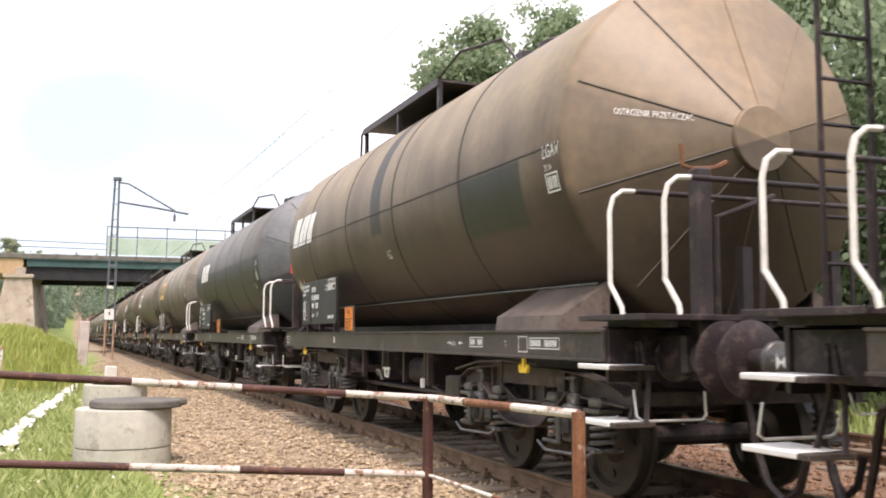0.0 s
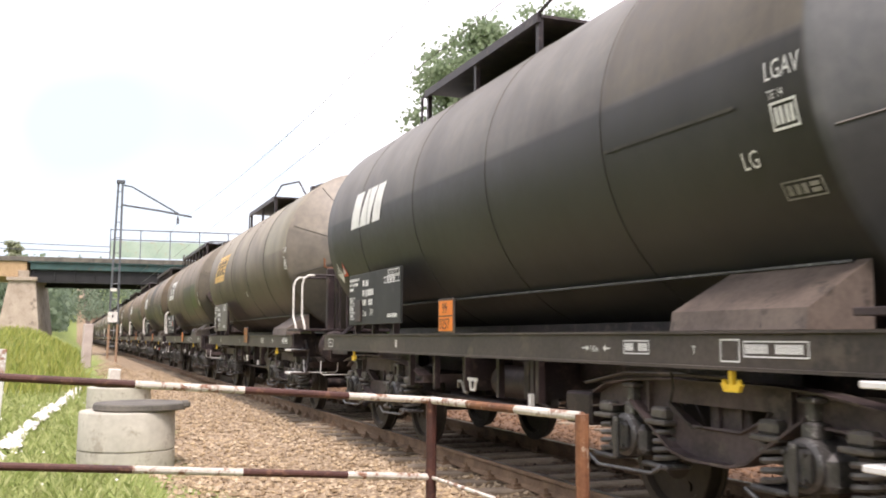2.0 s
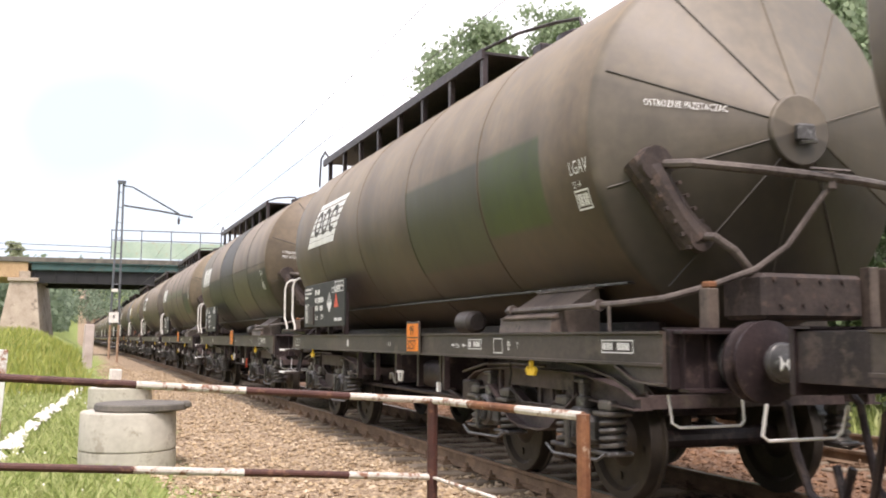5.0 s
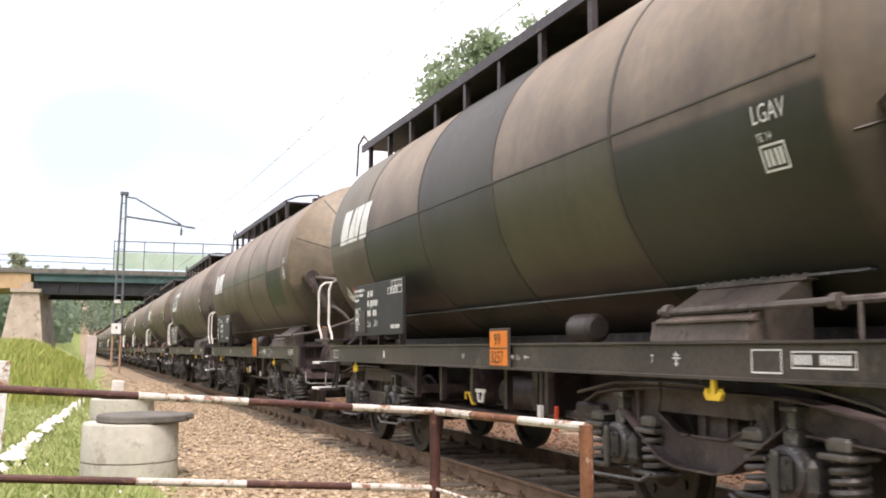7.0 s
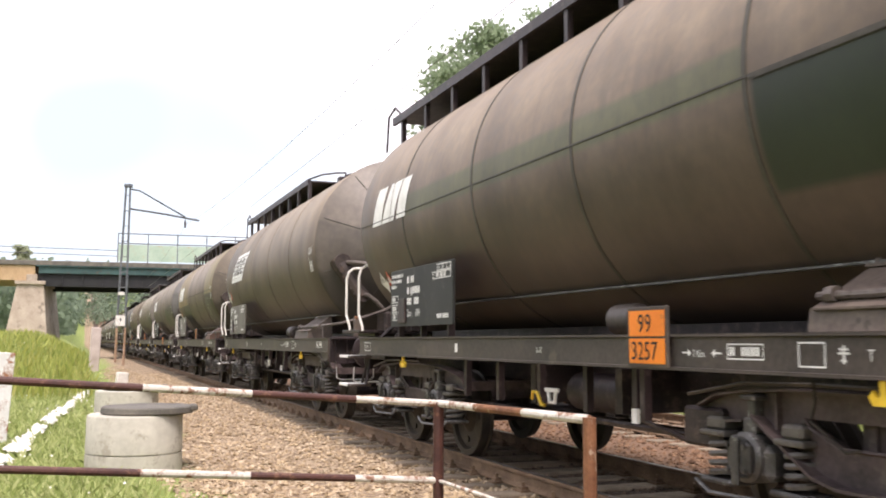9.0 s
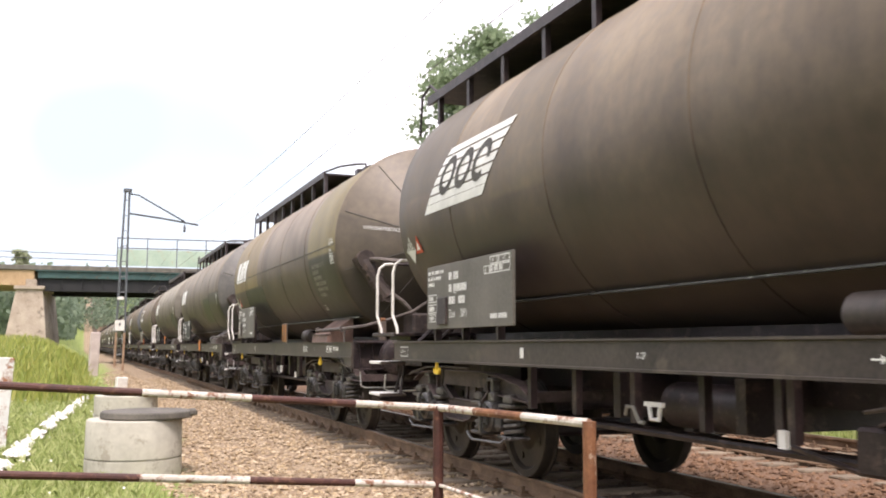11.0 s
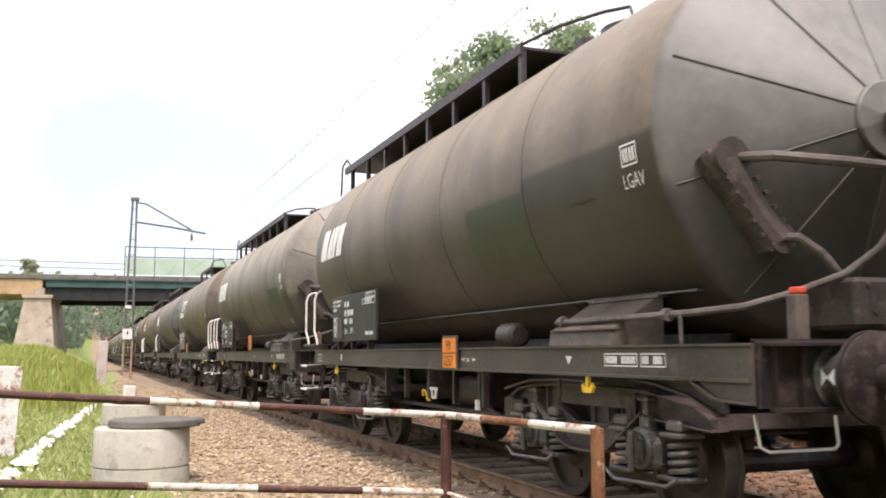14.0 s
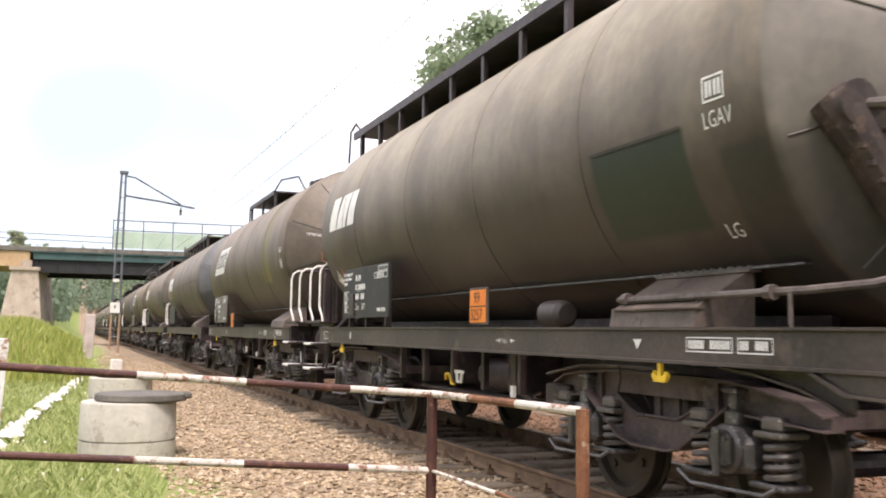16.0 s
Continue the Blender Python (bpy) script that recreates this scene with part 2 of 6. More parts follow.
PIER = surface("sandy pier concrete", (0.32, 0.26, 0.2), (0.47, 0.4, 0.32), 0.9, 0, 0.8, 9, 0.3, (0.22, 0.18, 0.14), 0.25)
ABUT = surface("buff masonry", (0.36, 0.24, 0.13), (0.52, 0.37, 0.22), 0.9, 0, 0.8, 9, 0.3, (0.25, 0.17, 0.1), 0.25)
PANEL = surface("pale green parapet sheet", (0.3, 0.4, 0.32), (0.42, 0.52, 0.42), 0.6, 0, 0.6, 8, 0.1, (0.4, 0.28, 0.16), 0.12)
GALV = surface("grey painted steel", (0.09, 0.1, 0.11), (0.16, 0.17, 0.18), 0.5, 0.4, 3, 30, 0.1)
MAST_FOOT = surface("rust-brown mast paint", (0.26, 0.16, 0.1), (0.4, 0.27, 0.18), 0.8, 0, 3, 30, 0.2)
WIRE = surface("copper wire", (0.12, 0.11, 0.1), (0.2, 0.18, 0.16), 0.5, 0.5, 3, 30, 0.0)
BARK = surface("birch bark", (0.25, 0.23, 0.2), (0.55, 0.52, 0.47), 0.9, 0, 4, 30, 0.3, (0.05, 0.045, 0.04), 0.2)
LEAF = islands("leaves", [(0.25, 0.32, 0.19), (0.29, 0.365, 0.22), (0.34, 0.42, 0.26), (0.27, 0.34, 0.205)], 0.6, 0.62)
LEAF_DARK = islands("shrub leaves", [(0.05, 0.08, 0.035), (0.08, 0.12, 0.05), (0.12, 0.17, 0.075)], 0.6, 0.35)
LEAF_PALE = islands("pale leaves", [(0.36, 0.41, 0.25), (0.44, 0.48, 0.31), (0.5, 0.52, 0.36)], 0.6, 0.55)
# distance haze is painted into these greyed, low-contrast tones
LEAF_HAZED = islands("far leaves paled by haze", [(0.18, 0.235, 0.165), (0.21, 0.27, 0.185), (0.24, 0.3, 0.21)], 0.8, 0.5)

CONCRETE_PINK = surface("pinkish concrete", (0.42, 0.34, 0.31), (0.6, 0.52, 0.48), 0.9, 0, 2, 20, 0.2)
PANEL_RUST = surface("rust-eaten white enamel", (0.6, 0.6, 0.58), (0.78, 0.78, 0.76), 0.5, 0, 1.5, 20, 0.15, (0.3, 0.13, 0.06), 0.35)
LIME = surface("white rubble", (0.6, 0.58, 0.54), (0.8, 0.78, 0.74), 0.9, 0, 4, 40, 0.3)
WEED = islands("weed blades", [(0.22, 0.27, 0.05), (0.34, 0.36, 0.08), (0.16, 0.22, 0.04), (0.42, 0.4, 0.12)], 0.6)


# ---------------------------------------------------------------- mesh helpers
def finish(bm, name, mat, sharp=28):
    bm.normal_update()
    for f in bm.faces:
        f.smooth = True
    for e in bm.edges:
        if len(e.link_faces) == 2 and e.calc_face_angle(0) > radians(sharp):
            e.smooth = False
    me = bpy.data.meshes.new(name)
    bm.to_mesh(me)
    bm.free()
    for q in (mat if isinstance(mat, (list, tuple)) else [mat]):
        me.materials.append(q)
    return me


def pieces(name, build, mat):
    """The separate bodies of a build, each as a mesh of its own."""
    bm = bmesh.new()
    build(bm)
    bm.verts.index_update()
    seen, out = set(), []
    for v in bm.verts:
        if v in seen:
            continue
        todo, body = [v], []
        seen.add(v)
        while todo:
            q = todo.pop()
            body.append(q)
            for e in q.link_edges:
                o = e.other_vert(q)
                if o not in seen:
                    seen.add(o)
                    todo.append(o)
        one = bmesh.new()
        m = {q: one.verts.new(q.co) for q in body}
        for f in {f for q in body for f in q.link_faces}:
            one.faces.new([m[q] for q in f.verts])
        out.append(finish(one, name, mat))
    bm.free()
    return out


def part(name, data, mat, parent, label=""):
    """One mesh object under a thing or under a part."""
    me = finish(data, name, mat) if isinstance(data, bmesh.types.BMesh) else data
    ob = new(name, me)
    ob.parent = parent
    if label:
        ob["label"] = label
    return ob


def thing(name, label, category, m=None, group="", kind=""):
    ob = tagged(new(name), label, category, group, kind)
    if m is not None:
        ob.matrix_world = m
    return ob


def solid(name, data, mat, label, category, group="", kind="", m=None):
    me = finish(data, name, mat) if isinstance(data, bmesh.types.BMesh) else data
    ob = tagged(new(name, me), label, category, group, kind)
    if m is not None:
        ob.matrix_world = m
    return ob


def box(bm, x0, x1, y0, y1, z0, z1, bevel=0.0):
    r = bmesh.ops.create_cube(bm, size=1.0, matrix=Matrix.LocRotScale(((x0 + x1) / 2, (y0 + y1) / 2, (z0 + z1) / 2), None, (abs(x1 - x0), abs(y1 - y0), abs(z1 - z0))))
    if bevel:
        es = list({e for v in r["verts"] for e in v.link_edges})
        bmesh.ops.bevel(bm, geom=es, offset=bevel, segments=1, affect="EDGES")
    return bm


def tube(bm, points, r, seg=8, caps=True):
    """A round bar through the points."""
    pts = [Vector(q) for q in points]
    rings = []
    side = None
    for i, q in enumerate(pts):
        d = (pts[min(i + 1, len(pts) - 1)] - pts[max(i - 1, 0)]).normalized()
        if side is None:
            side = d.orthogonal().normalized()
        side = (side - d * side.dot(d)).normalized()
        up = d.cross(side)
        rad = r[i] if isinstance(r, (list, tuple)) else r
        rings.append([bm.verts.new(q + rad * (math.cos(a) * side + math.sin(a) * up)) for a in (2 * math.pi * k / seg for k in range(seg))])
    for a, b in zip(rings, rings[1:]):
        for k in range(seg):
            bm.faces.new((a[k], a[(k + 1) % seg], b[(k + 1) % seg], b[k]))
    if caps:
        bm.faces.new(rings[0][::-1])
        bm.faces.new(rings[-1])
    return bm


def lathe_y(bm, profile, x, z, seg=32):
    """A body of revolution about a line along y through (x, z); profile of (y, radius)."""
    rings = []
    for y, r in profile:
        rings.append([bm.verts.new((x + r * math.cos(2 * math.pi * k / seg), y, z + r * math.sin(2 * math.pi * k / seg))) for k in range(seg)])
    for a, b in zip(rings, rings[1:]):
        for k in range(seg):
            bm.faces.new((a[k], b[k], b[(k + 1) % seg], a[(k + 1) % seg]))
    bm.faces.new(rings[0])
    bm.faces.new(rings[-1][::-1])
    return bm


def lathe_x(bm, profile, y, z, seg=24):
    rings = []
    for x, r in profile:
        rings.append([bm.verts.new((x, y + r * math.cos(2 * math.pi * k / seg), z + r * math.sin(2 * math.pi * k / seg))) for k in range(seg)])
    for a, b in zip(rings, rings[1:]):
        for k in range(seg):
            bm.faces.new((a[k], a[(k + 1) % seg], b[(k + 1) % seg], b[k]))
    bm.faces.new(rings[0][::-1])
    bm.faces.new(rings[-1])
    return bm


def lathe_z(bm, profile, x, y, seg=32):
    rings = []
    for z, r in profile:
        rings.append([bm.verts.new((x + r * math.cos(2 * math.pi * k / seg), y + r * math.sin(2 * math.pi * k / seg), z)) for k in range(seg)])
    for a, b in zip(rings, rings[1:]):
        for k in range(seg):
            bm.faces.new((a[k], a[(k + 1) % seg], b[(k + 1) % seg], b[k]))
    bm.faces.new(rings[0][::-1])
    bm.faces.new(rings[-1])
    return bm


def plate_x(bm, outline, x0, x1):
    """An outline in (y, z) made thick from x0 to x1."""
    a = [bm.verts.new((x0, y, z)) for y, z in outline]
    b = [bm.verts.new((x1, y, z)) for y, z in outline]
    k = len(a)
    bm.faces.new(a)
    bm.faces.new(b[::-1])
    for i in range(k):
        bm.faces.new((a[i], b[i], b[(i + 1) % k], a[(i + 1) % k]))
    bmesh.ops.recalc_face_normals(bm, faces=list(bm.faces))
    return bm


def letters(text, size):
    """The outline of a line of writing as triangles, in the plane: points and faces; x runs along the line."""
    cu = bpy.data.curves.new("writing", "FONT")
    cu.body, cu.size = text, size
    cu.resolution_u = 2
    ob = bpy.data.objects.new("writing", cu)
    scene.collection.objects.link(ob)
    me = ob.to_mesh()
    pts = [tuple(v.co) for v in me.vertices]
    faces = [tuple(p.vertices) for p in me.polygons]
    ob.to_mesh_clear()
    bpy.data.objects.remove(ob)
    bpy.data.curves.remove(cu)
    return pts, faces


def bm_faces(bm, pts, faces):
    vs = [bm.verts.new(q) for q in pts]
    for f in faces:
        try:
            bm.faces.new([vs[i] for i in f])
        except ValueError:
            pass
    return bm


def write_flat(bm, text, size, y, z, x, squeeze=1.0):
    """Writing on a plane that faces -x, starting at (y, z) and running towards -y."""
    pts, faces = letters(text, size)
    return bm_faces(bm, [(x, y - px * squeeze, z + py) for px, py, _ in pts], faces)


def write_tank(bm, text, size, y, arc, lift=0.008, squeeze=1.0):
    """Writing round the tank's near side; arc: metres along the shell above its middle height."""
    pts, faces = letters(text, size)
    out = []
    for px, py, _ in pts:
        a = (arc + py) / TANK_R
        out.append((-(TANK_R + lift) * math.cos(a), y - px * squeeze, TANK_Z + (TANK_R + lift) * math.sin(a)))
    return bm_faces(bm, out, faces)


def quad_tank(bm, corners, lift=0.007, steps=6):
    """A painted four-sided field on the tank's near side; corners (y, arc): two below, then two above."""
    (ya, aa), (yb, ab), (yc, ac), (yd, ad) = corners
    rows = []
    for i in range(steps + 1):
        w = i / steps
        row = []
        for y, arc in ((ya + (yd - ya) * w, aa + (ad - aa) * w), (yb + (yc - yb) * w, ab + (ac - ab) * w)):
            a = arc / TANK_R
            row.append(bm.verts.new((-(TANK_R + lift) * math.cos(a), y, TANK_Z + (TANK_R + lift) * math.sin(a))))
        rows.append(row)
    for a, b in zip(rows, rows[1:]):
        bm.faces.new((a[0], a[1], b[1], b[0]))
    return bm


def bar_flat(bm, y0, y1, z0, z1, x):
    v = [bm.verts.new(q) for q in ((x, y0, z0), (x, y1, z0), (x, y1, z1), (x, y0, z1))]
    bm.faces.new(v)
    return bm


def glyphs(bm, count, y, z, h, x, gaps=()):
    """A word that cannot be read: one small bar for each character, running towards -y."""
    w = h * 0.52
    for i in range(count):
        if i not in gaps:
            bar_flat(bm, y, y - w * 0.78, z, z + h, x)
        y -= w
    return y


def frame_flat(bm, y0, y1, z0, z1, x, w=0.012):
    bar_flat(bm, y0, y1, z0, z0 + w, x)
    bar_flat(bm, y0, y1, z1 - w, z1, x)
    bar_flat(bm, y0, y0 - w if y0 > y1 else y0 + w, z0 + w, z1 - w, x)
    bar_flat(bm, y1 + w if y0 > y1 else y1 - w, y1, z0 + w, z1 - w, x)
    return bm


# ---------------------------------------------------------------- the ground, tracks, bridge
def smooth01(v):
    v = max(0.0, min(1.0, v))
    return v * v * (3 - 2 * v)


def ground_z(x, y):
    """Height of the ground: ballast beds, the level strip beside them, and the grassy rise."""
    z = -0.27
    bed = max(1 - max(0.0, abs(x - TRACK) - 1.75) / 0.55, 1 - max(0.0, abs(x - TRACK_2) - 1.75) / 0.55, 0.0)
    between = 1.0 if TRACK < x < TRACK_2 else 0.0
    z += 0.07 * smooth01(max(bed, between))
    left = smooth01((1.7 - x + max(0.0, 12 - y) * 0.0) / 5.0)
    z += 1.75 * left * smooth01((y - 22) / 50.0)
    z += 0.45 * smooth01((1.2 - abs(x - 1.6)) / 1.2) * smooth01((y - 35) / 12.0) * smooth01((75 - y) / 12.0)
    if x > 12:
        z += 0.5 * smooth01((x - 12) / 6)
    far = max(0.0, y - 120) / 400
    z += 14 * smooth01(far) * smooth01((abs(x - 7) - 9) / 25)
    z += 26 * smooth01((y - 338) / 120) * (1 - 0.62 * smooth01((abs(x - 7) - 9) / 25))
    if x < 1.8 or x > 11.3:
        z += 0.05 * noise.noise((x * 0.9, y * 0.9, 0)) + 0.02 * noise.noise((x * 4, y * 4, 3))
    else:
        z += 0.02 * noise.noise((x * 3, y * 3, 1))
    return z


def ground_material():
    m = bpy.data.materials.new("ground")
    m.use_nodes = True
    n, l = m.node_tree.nodes, m.node_tree.links
    b = n["Principled BSDF"]
    tc = n.new("ShaderNodeTexCoord")
    sep = n.new("ShaderNodeSeparateXYZ")
    l.new(tc.outputs["Object"], sep.inputs[0])
    nz = n.new("ShaderNodeTexNoise")
    nz.inputs["Scale"].default_value, nz.inputs["Detail"].default_value = 0.8, 6
    l.new(tc.outputs["Object"], nz.inputs["Vector"])
    fine = n.new("ShaderNodeTexNoise")
    fine.inputs["Scale"].default_value, fine.inputs["Detail"].default_value = 14, 8
    l.new(tc.outputs["Object"], fine.inputs["Vector"])
    grass = ramp_node(n, [(0.3, (0.12, 0.16, 0.04)), (0.5, (0.2, 0.26, 0.06)), (0.7, (0.34, 0.35, 0.13))])
    l.new(fine.outputs["Fac"], grass.inputs["Fac"])
    vor = n.new("ShaderNodeTexVoronoi")
    vor.inputs["Scale"].default_value = 22
    l.new(tc.outputs["Object"], vor.inputs["Vector"])
    grav = ramp_node(n, [(0.0, (0.15, 0.1, 0.06)), (0.5, (0.3, 0.22, 0.14)), (1.0, (0.42, 0.33, 0.22))])
    sepc = n.new("ShaderNodeSeparateColor")
    l.new(vor.outputs["Color"], sepc.inputs[0])
    l.new(sepc.outputs[0], grav.inputs["Fac"])

    def math_(op, a, v, clamp=False):
        q = n.new("ShaderNodeMath")
        q.operation, q.use_clamp = op, clamp
        for i, s in enumerate((a, v)):
            if isinstance(s, (int, float)):
                q.inputs[i].default_value = s
            else:
                l.new(s, q.inputs[i])
        return q.outputs[0]

    wob = math_("MULTIPLY", math_("SUBTRACT", nz.outputs["Fac"], 0.5), 2.2)
    xw = math_("ADD", sep.outputs["X"], wob)
    left = math_("MULTIPLY", math_("SUBTRACT", xw, 1.15), 3.0, True)
    right = math_("MULTIPLY", math_("SUBTRACT", 11.6, xw), 2.0, True)
    mx = n.new("ShaderNodeMix")
    mx.data_type = "RGBA"
    l.new(math_("MULTIPLY", left, right), mx.inputs["Factor"])
    l.new(grass.outputs["Color"], mx.inputs["A"])
    l.new(grav.outputs["Color"], mx.inputs["B"])
    # dark strip between the rails: the wagons' shade painted into the ground
    d = math_("ABSOLUTE", math_("SUBTRACT", sep.outputs["X"], TRACK), 0.0)
    shade_mix = n.new("ShaderNodeMix")
    shade_mix.data_type = "RGBA"
    l.new(math_("MULTIPLY", math_("SUBTRACT", 0.95, d), 3.0, True), shade_mix.inputs["Factor"])
    l.new(mx.outputs["Result"], shade_mix.inputs["A"])
    shade_mix.inputs["B"].default_value = (0.085, 0.058, 0.042, 1)
    rus = n.new("ShaderNodeMix")
    rus.data_type = "RGBA"
    l.new(math_("MULTIPLY", math_("SUBTRACT", sep.outputs["X"], 6.0), 2.0, True), rus.inputs["Factor"])
    l.new(shade_mix.outputs["Result"], rus.inputs["A"])
    rus2 = n.new("ShaderNodeMix")
    rus2.data_type = "RGBA"
    l.new(math_("MULTIPLY", math_("SUBTRACT", 11.4, xw), 2.0, True), rus2.inputs["Factor"])
    l.new(grass.outputs["Color"], rus2.inputs["A"])
    rus2.inputs["B"].default_value = (0.2, 0.12, 0.075, 1)
    l.new(rus2.outputs["Result"], rus.inputs["B"])
    l.new(rus.outputs["Result"], b.inputs["Base Color"])
    b.inputs["Roughness"].default_value = 0.95
    bp = n.new("ShaderNodeBump")
    bp.inputs["Strength"].default_value, bp.inputs["Distance"].default_value = 0.6, 0.05
    l.new(vor.outputs["Distance"], bp.inputs["Height"])
    l.new(bp.outputs["Normal"], b.inputs["Normal"])
    return m


def axis_lines(stops):
    out = []
    for (a, b, step_) in stops:
        k = max(1, round((b - a) / step_))
        out += [a + (b - a) * i / k for i in range(k)]
    return out + [stops[-1][1]]


def make_ground():
    xs = axis_lines([(-900, -100, 100), (-100, -20, 10), (-20, -4, 1.0), (-4, 13, 0.3), (13, 30, 1.5), (30, 100, 10), (100, 900, 100)])
    ys = axis_lines([(-300, -20, 40), (-20, 2, 2), (2, 32, 0.4), (32, 100, 1.5), (100, 300, 10), (300, 2000, 100)])
    verts = [(x, y, ground_z(x, y)) for y in ys for x in xs]
    w = len(xs)
    faces = [(j * w + i, j * w + i + 1, (j + 1) * w + i + 1, (j + 1) * w + i) for j in range(len(ys) - 1) for i in range(w - 1)]
    me = bpy.data.meshes.new("ground")
    me.from_pydata(verts, [], faces)
    for q in me.polygons:
        q.use_smooth = True
    me.materials.append(ground_material())
    return tagged(new("ground", me), "grassy verge and brown gravel beside the tracks", "ground", kind="structure")


make_ground()


def rail_mesh(y0, y1):
    prof = [(-0.07, -0.16), (0.07, -0.16), (0.07, -0.148), (0.012, -0.125), (0.009, -0.045), (0.036, -0.034), (0.036, -0.006), (0.028, 0.0), (-0.028, 0.0), (-0.036, -0.006), (-0.036, -0.034), (-0.009, -0.045), (-0.012, -0.125), (-0.07, -0.148)]
    bm = bmesh.new()
    k = len(prof)
    a = [bm.verts.new((x, y0, z)) for x, z in prof]
    b = [bm.verts.new((x, y1, z)) for x, z in prof]
    for i in range(k):
        f = bm.faces.new((a[i], a[(i + 1) % k], b[(i + 1) % k], b[i]))
        f.material_index = 1 if i in (7,) else 0
    bm.faces.new(a[::-1])
    bm.faces.new(b)
    return finish(bm, "rail", [RUST_RAIL, BRIGHT])


def make_track(centre, label):
    rail = rail_mesh(-60, 420)
    tr = thing("railway_track", label, "track", pose(centre, 0, 0), kind="structure")
    for sx in (-0.7535, 0.7535):
        r = part("rail", rail, None, tr)
        r.location = (sx, 0, 0)
    bm = bmesh.new()
    box(bm, -1.3, 1.3, -0.125, 0.125, -0.30, -0.165, 0.015)
    sl = finish(bm, "sleeper", SLEEPER)
    bm = bmesh.new()
    for sx in (-0.7535, 0.7535):
        box(bm, sx - 0.17, sx + 0.17, -0.08, 0.08, -0.165, -0.145)
        for e in (-0.105, 0.105):
            tube(bm, [(sx + e, 0, -0.15), (sx + e, 0, -0.075)], 0.018, 6)
            box(bm, sx + e - 0.035, sx + e + 0.035, -0.04, 0.04, -0.146, -0.118)
    clip = finish(bm, "rail_fastening", RUST_RAIL)
    for i in range(110):
        y = 1.5 + 0.62 * i
        s = part("sleeper", sl, None, tr)
        s.location = (random.uniform(-0.02, 0.02), y, random.uniform(-0.008, 0.004))
        if i < 60:
            c = part("rail_fastening", clip, None, tr)
            c.location = (0, y, 0)
    return tr


make_track(TRACK, "steel rails on wooden sleepers under the train")
make_track(TRACK_2, "second pair of rusty rails on sleepers")

# rough stone scatter and grass are at the end of the file


def make_bridge():
    """A road bridge on steel girders with a parapet of sheet panels, on a tapered pier."""
    br = thing("road_bridge", "teal steel girder road bridge over the railway", "bridge", pose(0, 80, 0, 0, 0, -4.5))
    bm = bmesh.new()
    box(bm, -3.2, 26, -0.4, 0.4, 6.5, 7.05, 0.02)
    box(bm, -3.4, 26, -0.55, 0.5, 7.05, 7.12)
    part("girder_flange", bm, GIRDER, br)
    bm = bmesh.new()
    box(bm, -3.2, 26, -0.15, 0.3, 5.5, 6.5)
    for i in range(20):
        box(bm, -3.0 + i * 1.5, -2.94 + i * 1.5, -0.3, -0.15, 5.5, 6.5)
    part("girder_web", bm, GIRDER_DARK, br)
    bm = bmesh.new()
    box(bm, -60, 40, -0.5, 9, 7.125, 7.5, 0.03)
    part("deck", bm, CONCRETE_DARK, br)
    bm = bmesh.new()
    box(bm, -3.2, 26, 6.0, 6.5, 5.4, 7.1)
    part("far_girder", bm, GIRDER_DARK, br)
    bm = bmesh.new()
    box(bm, -60, -3.45, -0.35, 8.5, 5.9, 7.12, 0.03)
    part("side_span", bm, ABUT, br)
    post = bmesh.new()
    box(post, -0.04, 0.04, -0.04, 0.04, 7.5, 9.9)
    post_me = finish(post, "parapet_post", GALV)
    sheet = bmesh.new()
    box(sheet, 0.05, 2.25, -0.02, 0.02, 7.62, 8.95)
    sheet_me = finish(sheet, "parapet_panel", PANEL)
    top = bmesh.new()
    for z in (9.05, 9.85):
        tube(top, [(2.6, -0.3, z), (20.6, -0.3, z)], 0.045, 6)
    part("handrail", top, GALV, br)
    for i in range(9):
        q = part("parapet_post", post_me, None, br)
        q.location = (2.6 + 2.3 * i, -0.3, 0)
        if i < 8:
            q = part("parapet_panel", sheet_me, None, br)
            q.location = (2.6 + 2.3 * i, -0.3, 0)
    low = bmesh.new()
    for z in (8.0, 8.45):
        tube(low, [(-50, -0.3, z + 0.6), (2.6, -0.3, z)], 0.03, 6)
    part("low_rail", low, GALV, br)

    def pier(x, name="pier"):
        bm = bmesh.new()
        lo = [(x - 2.0, -1.2), (x + 1.7, -1.2), (x + 1.7, 9), (x - 2.0, 9)]
        hi = [(x - 0.95, -0.5), (x + 0.95, -0.5), (x + 0.95, 8.5), (x - 0.95, 8.5)]
        a = [bm.verts.new((q[0], q[1], -1)) for q in lo]
        b = [bm.verts.new((q[0], q[1], 5.6)) for q in hi]
        bm.faces.new(a[::-1])
        bm.faces.new(b)
        for i in range(4):
            bm.faces.new((a[i], a[(i + 1) % 4], b[(i + 1) % 4], b[i]))
        box(bm, x - 1.1, x + 1.1, -0.7, 8.7, 5.6, 5.88, 0.03)
        box(bm, x - 0.3, x + 0.5, -0.5, 0.3, 5.88, 6.4, 0.03)
        part(name, bm, PIER, br)
    pier(-3.75)
    pier(26.5)
    return br


make_bridge()


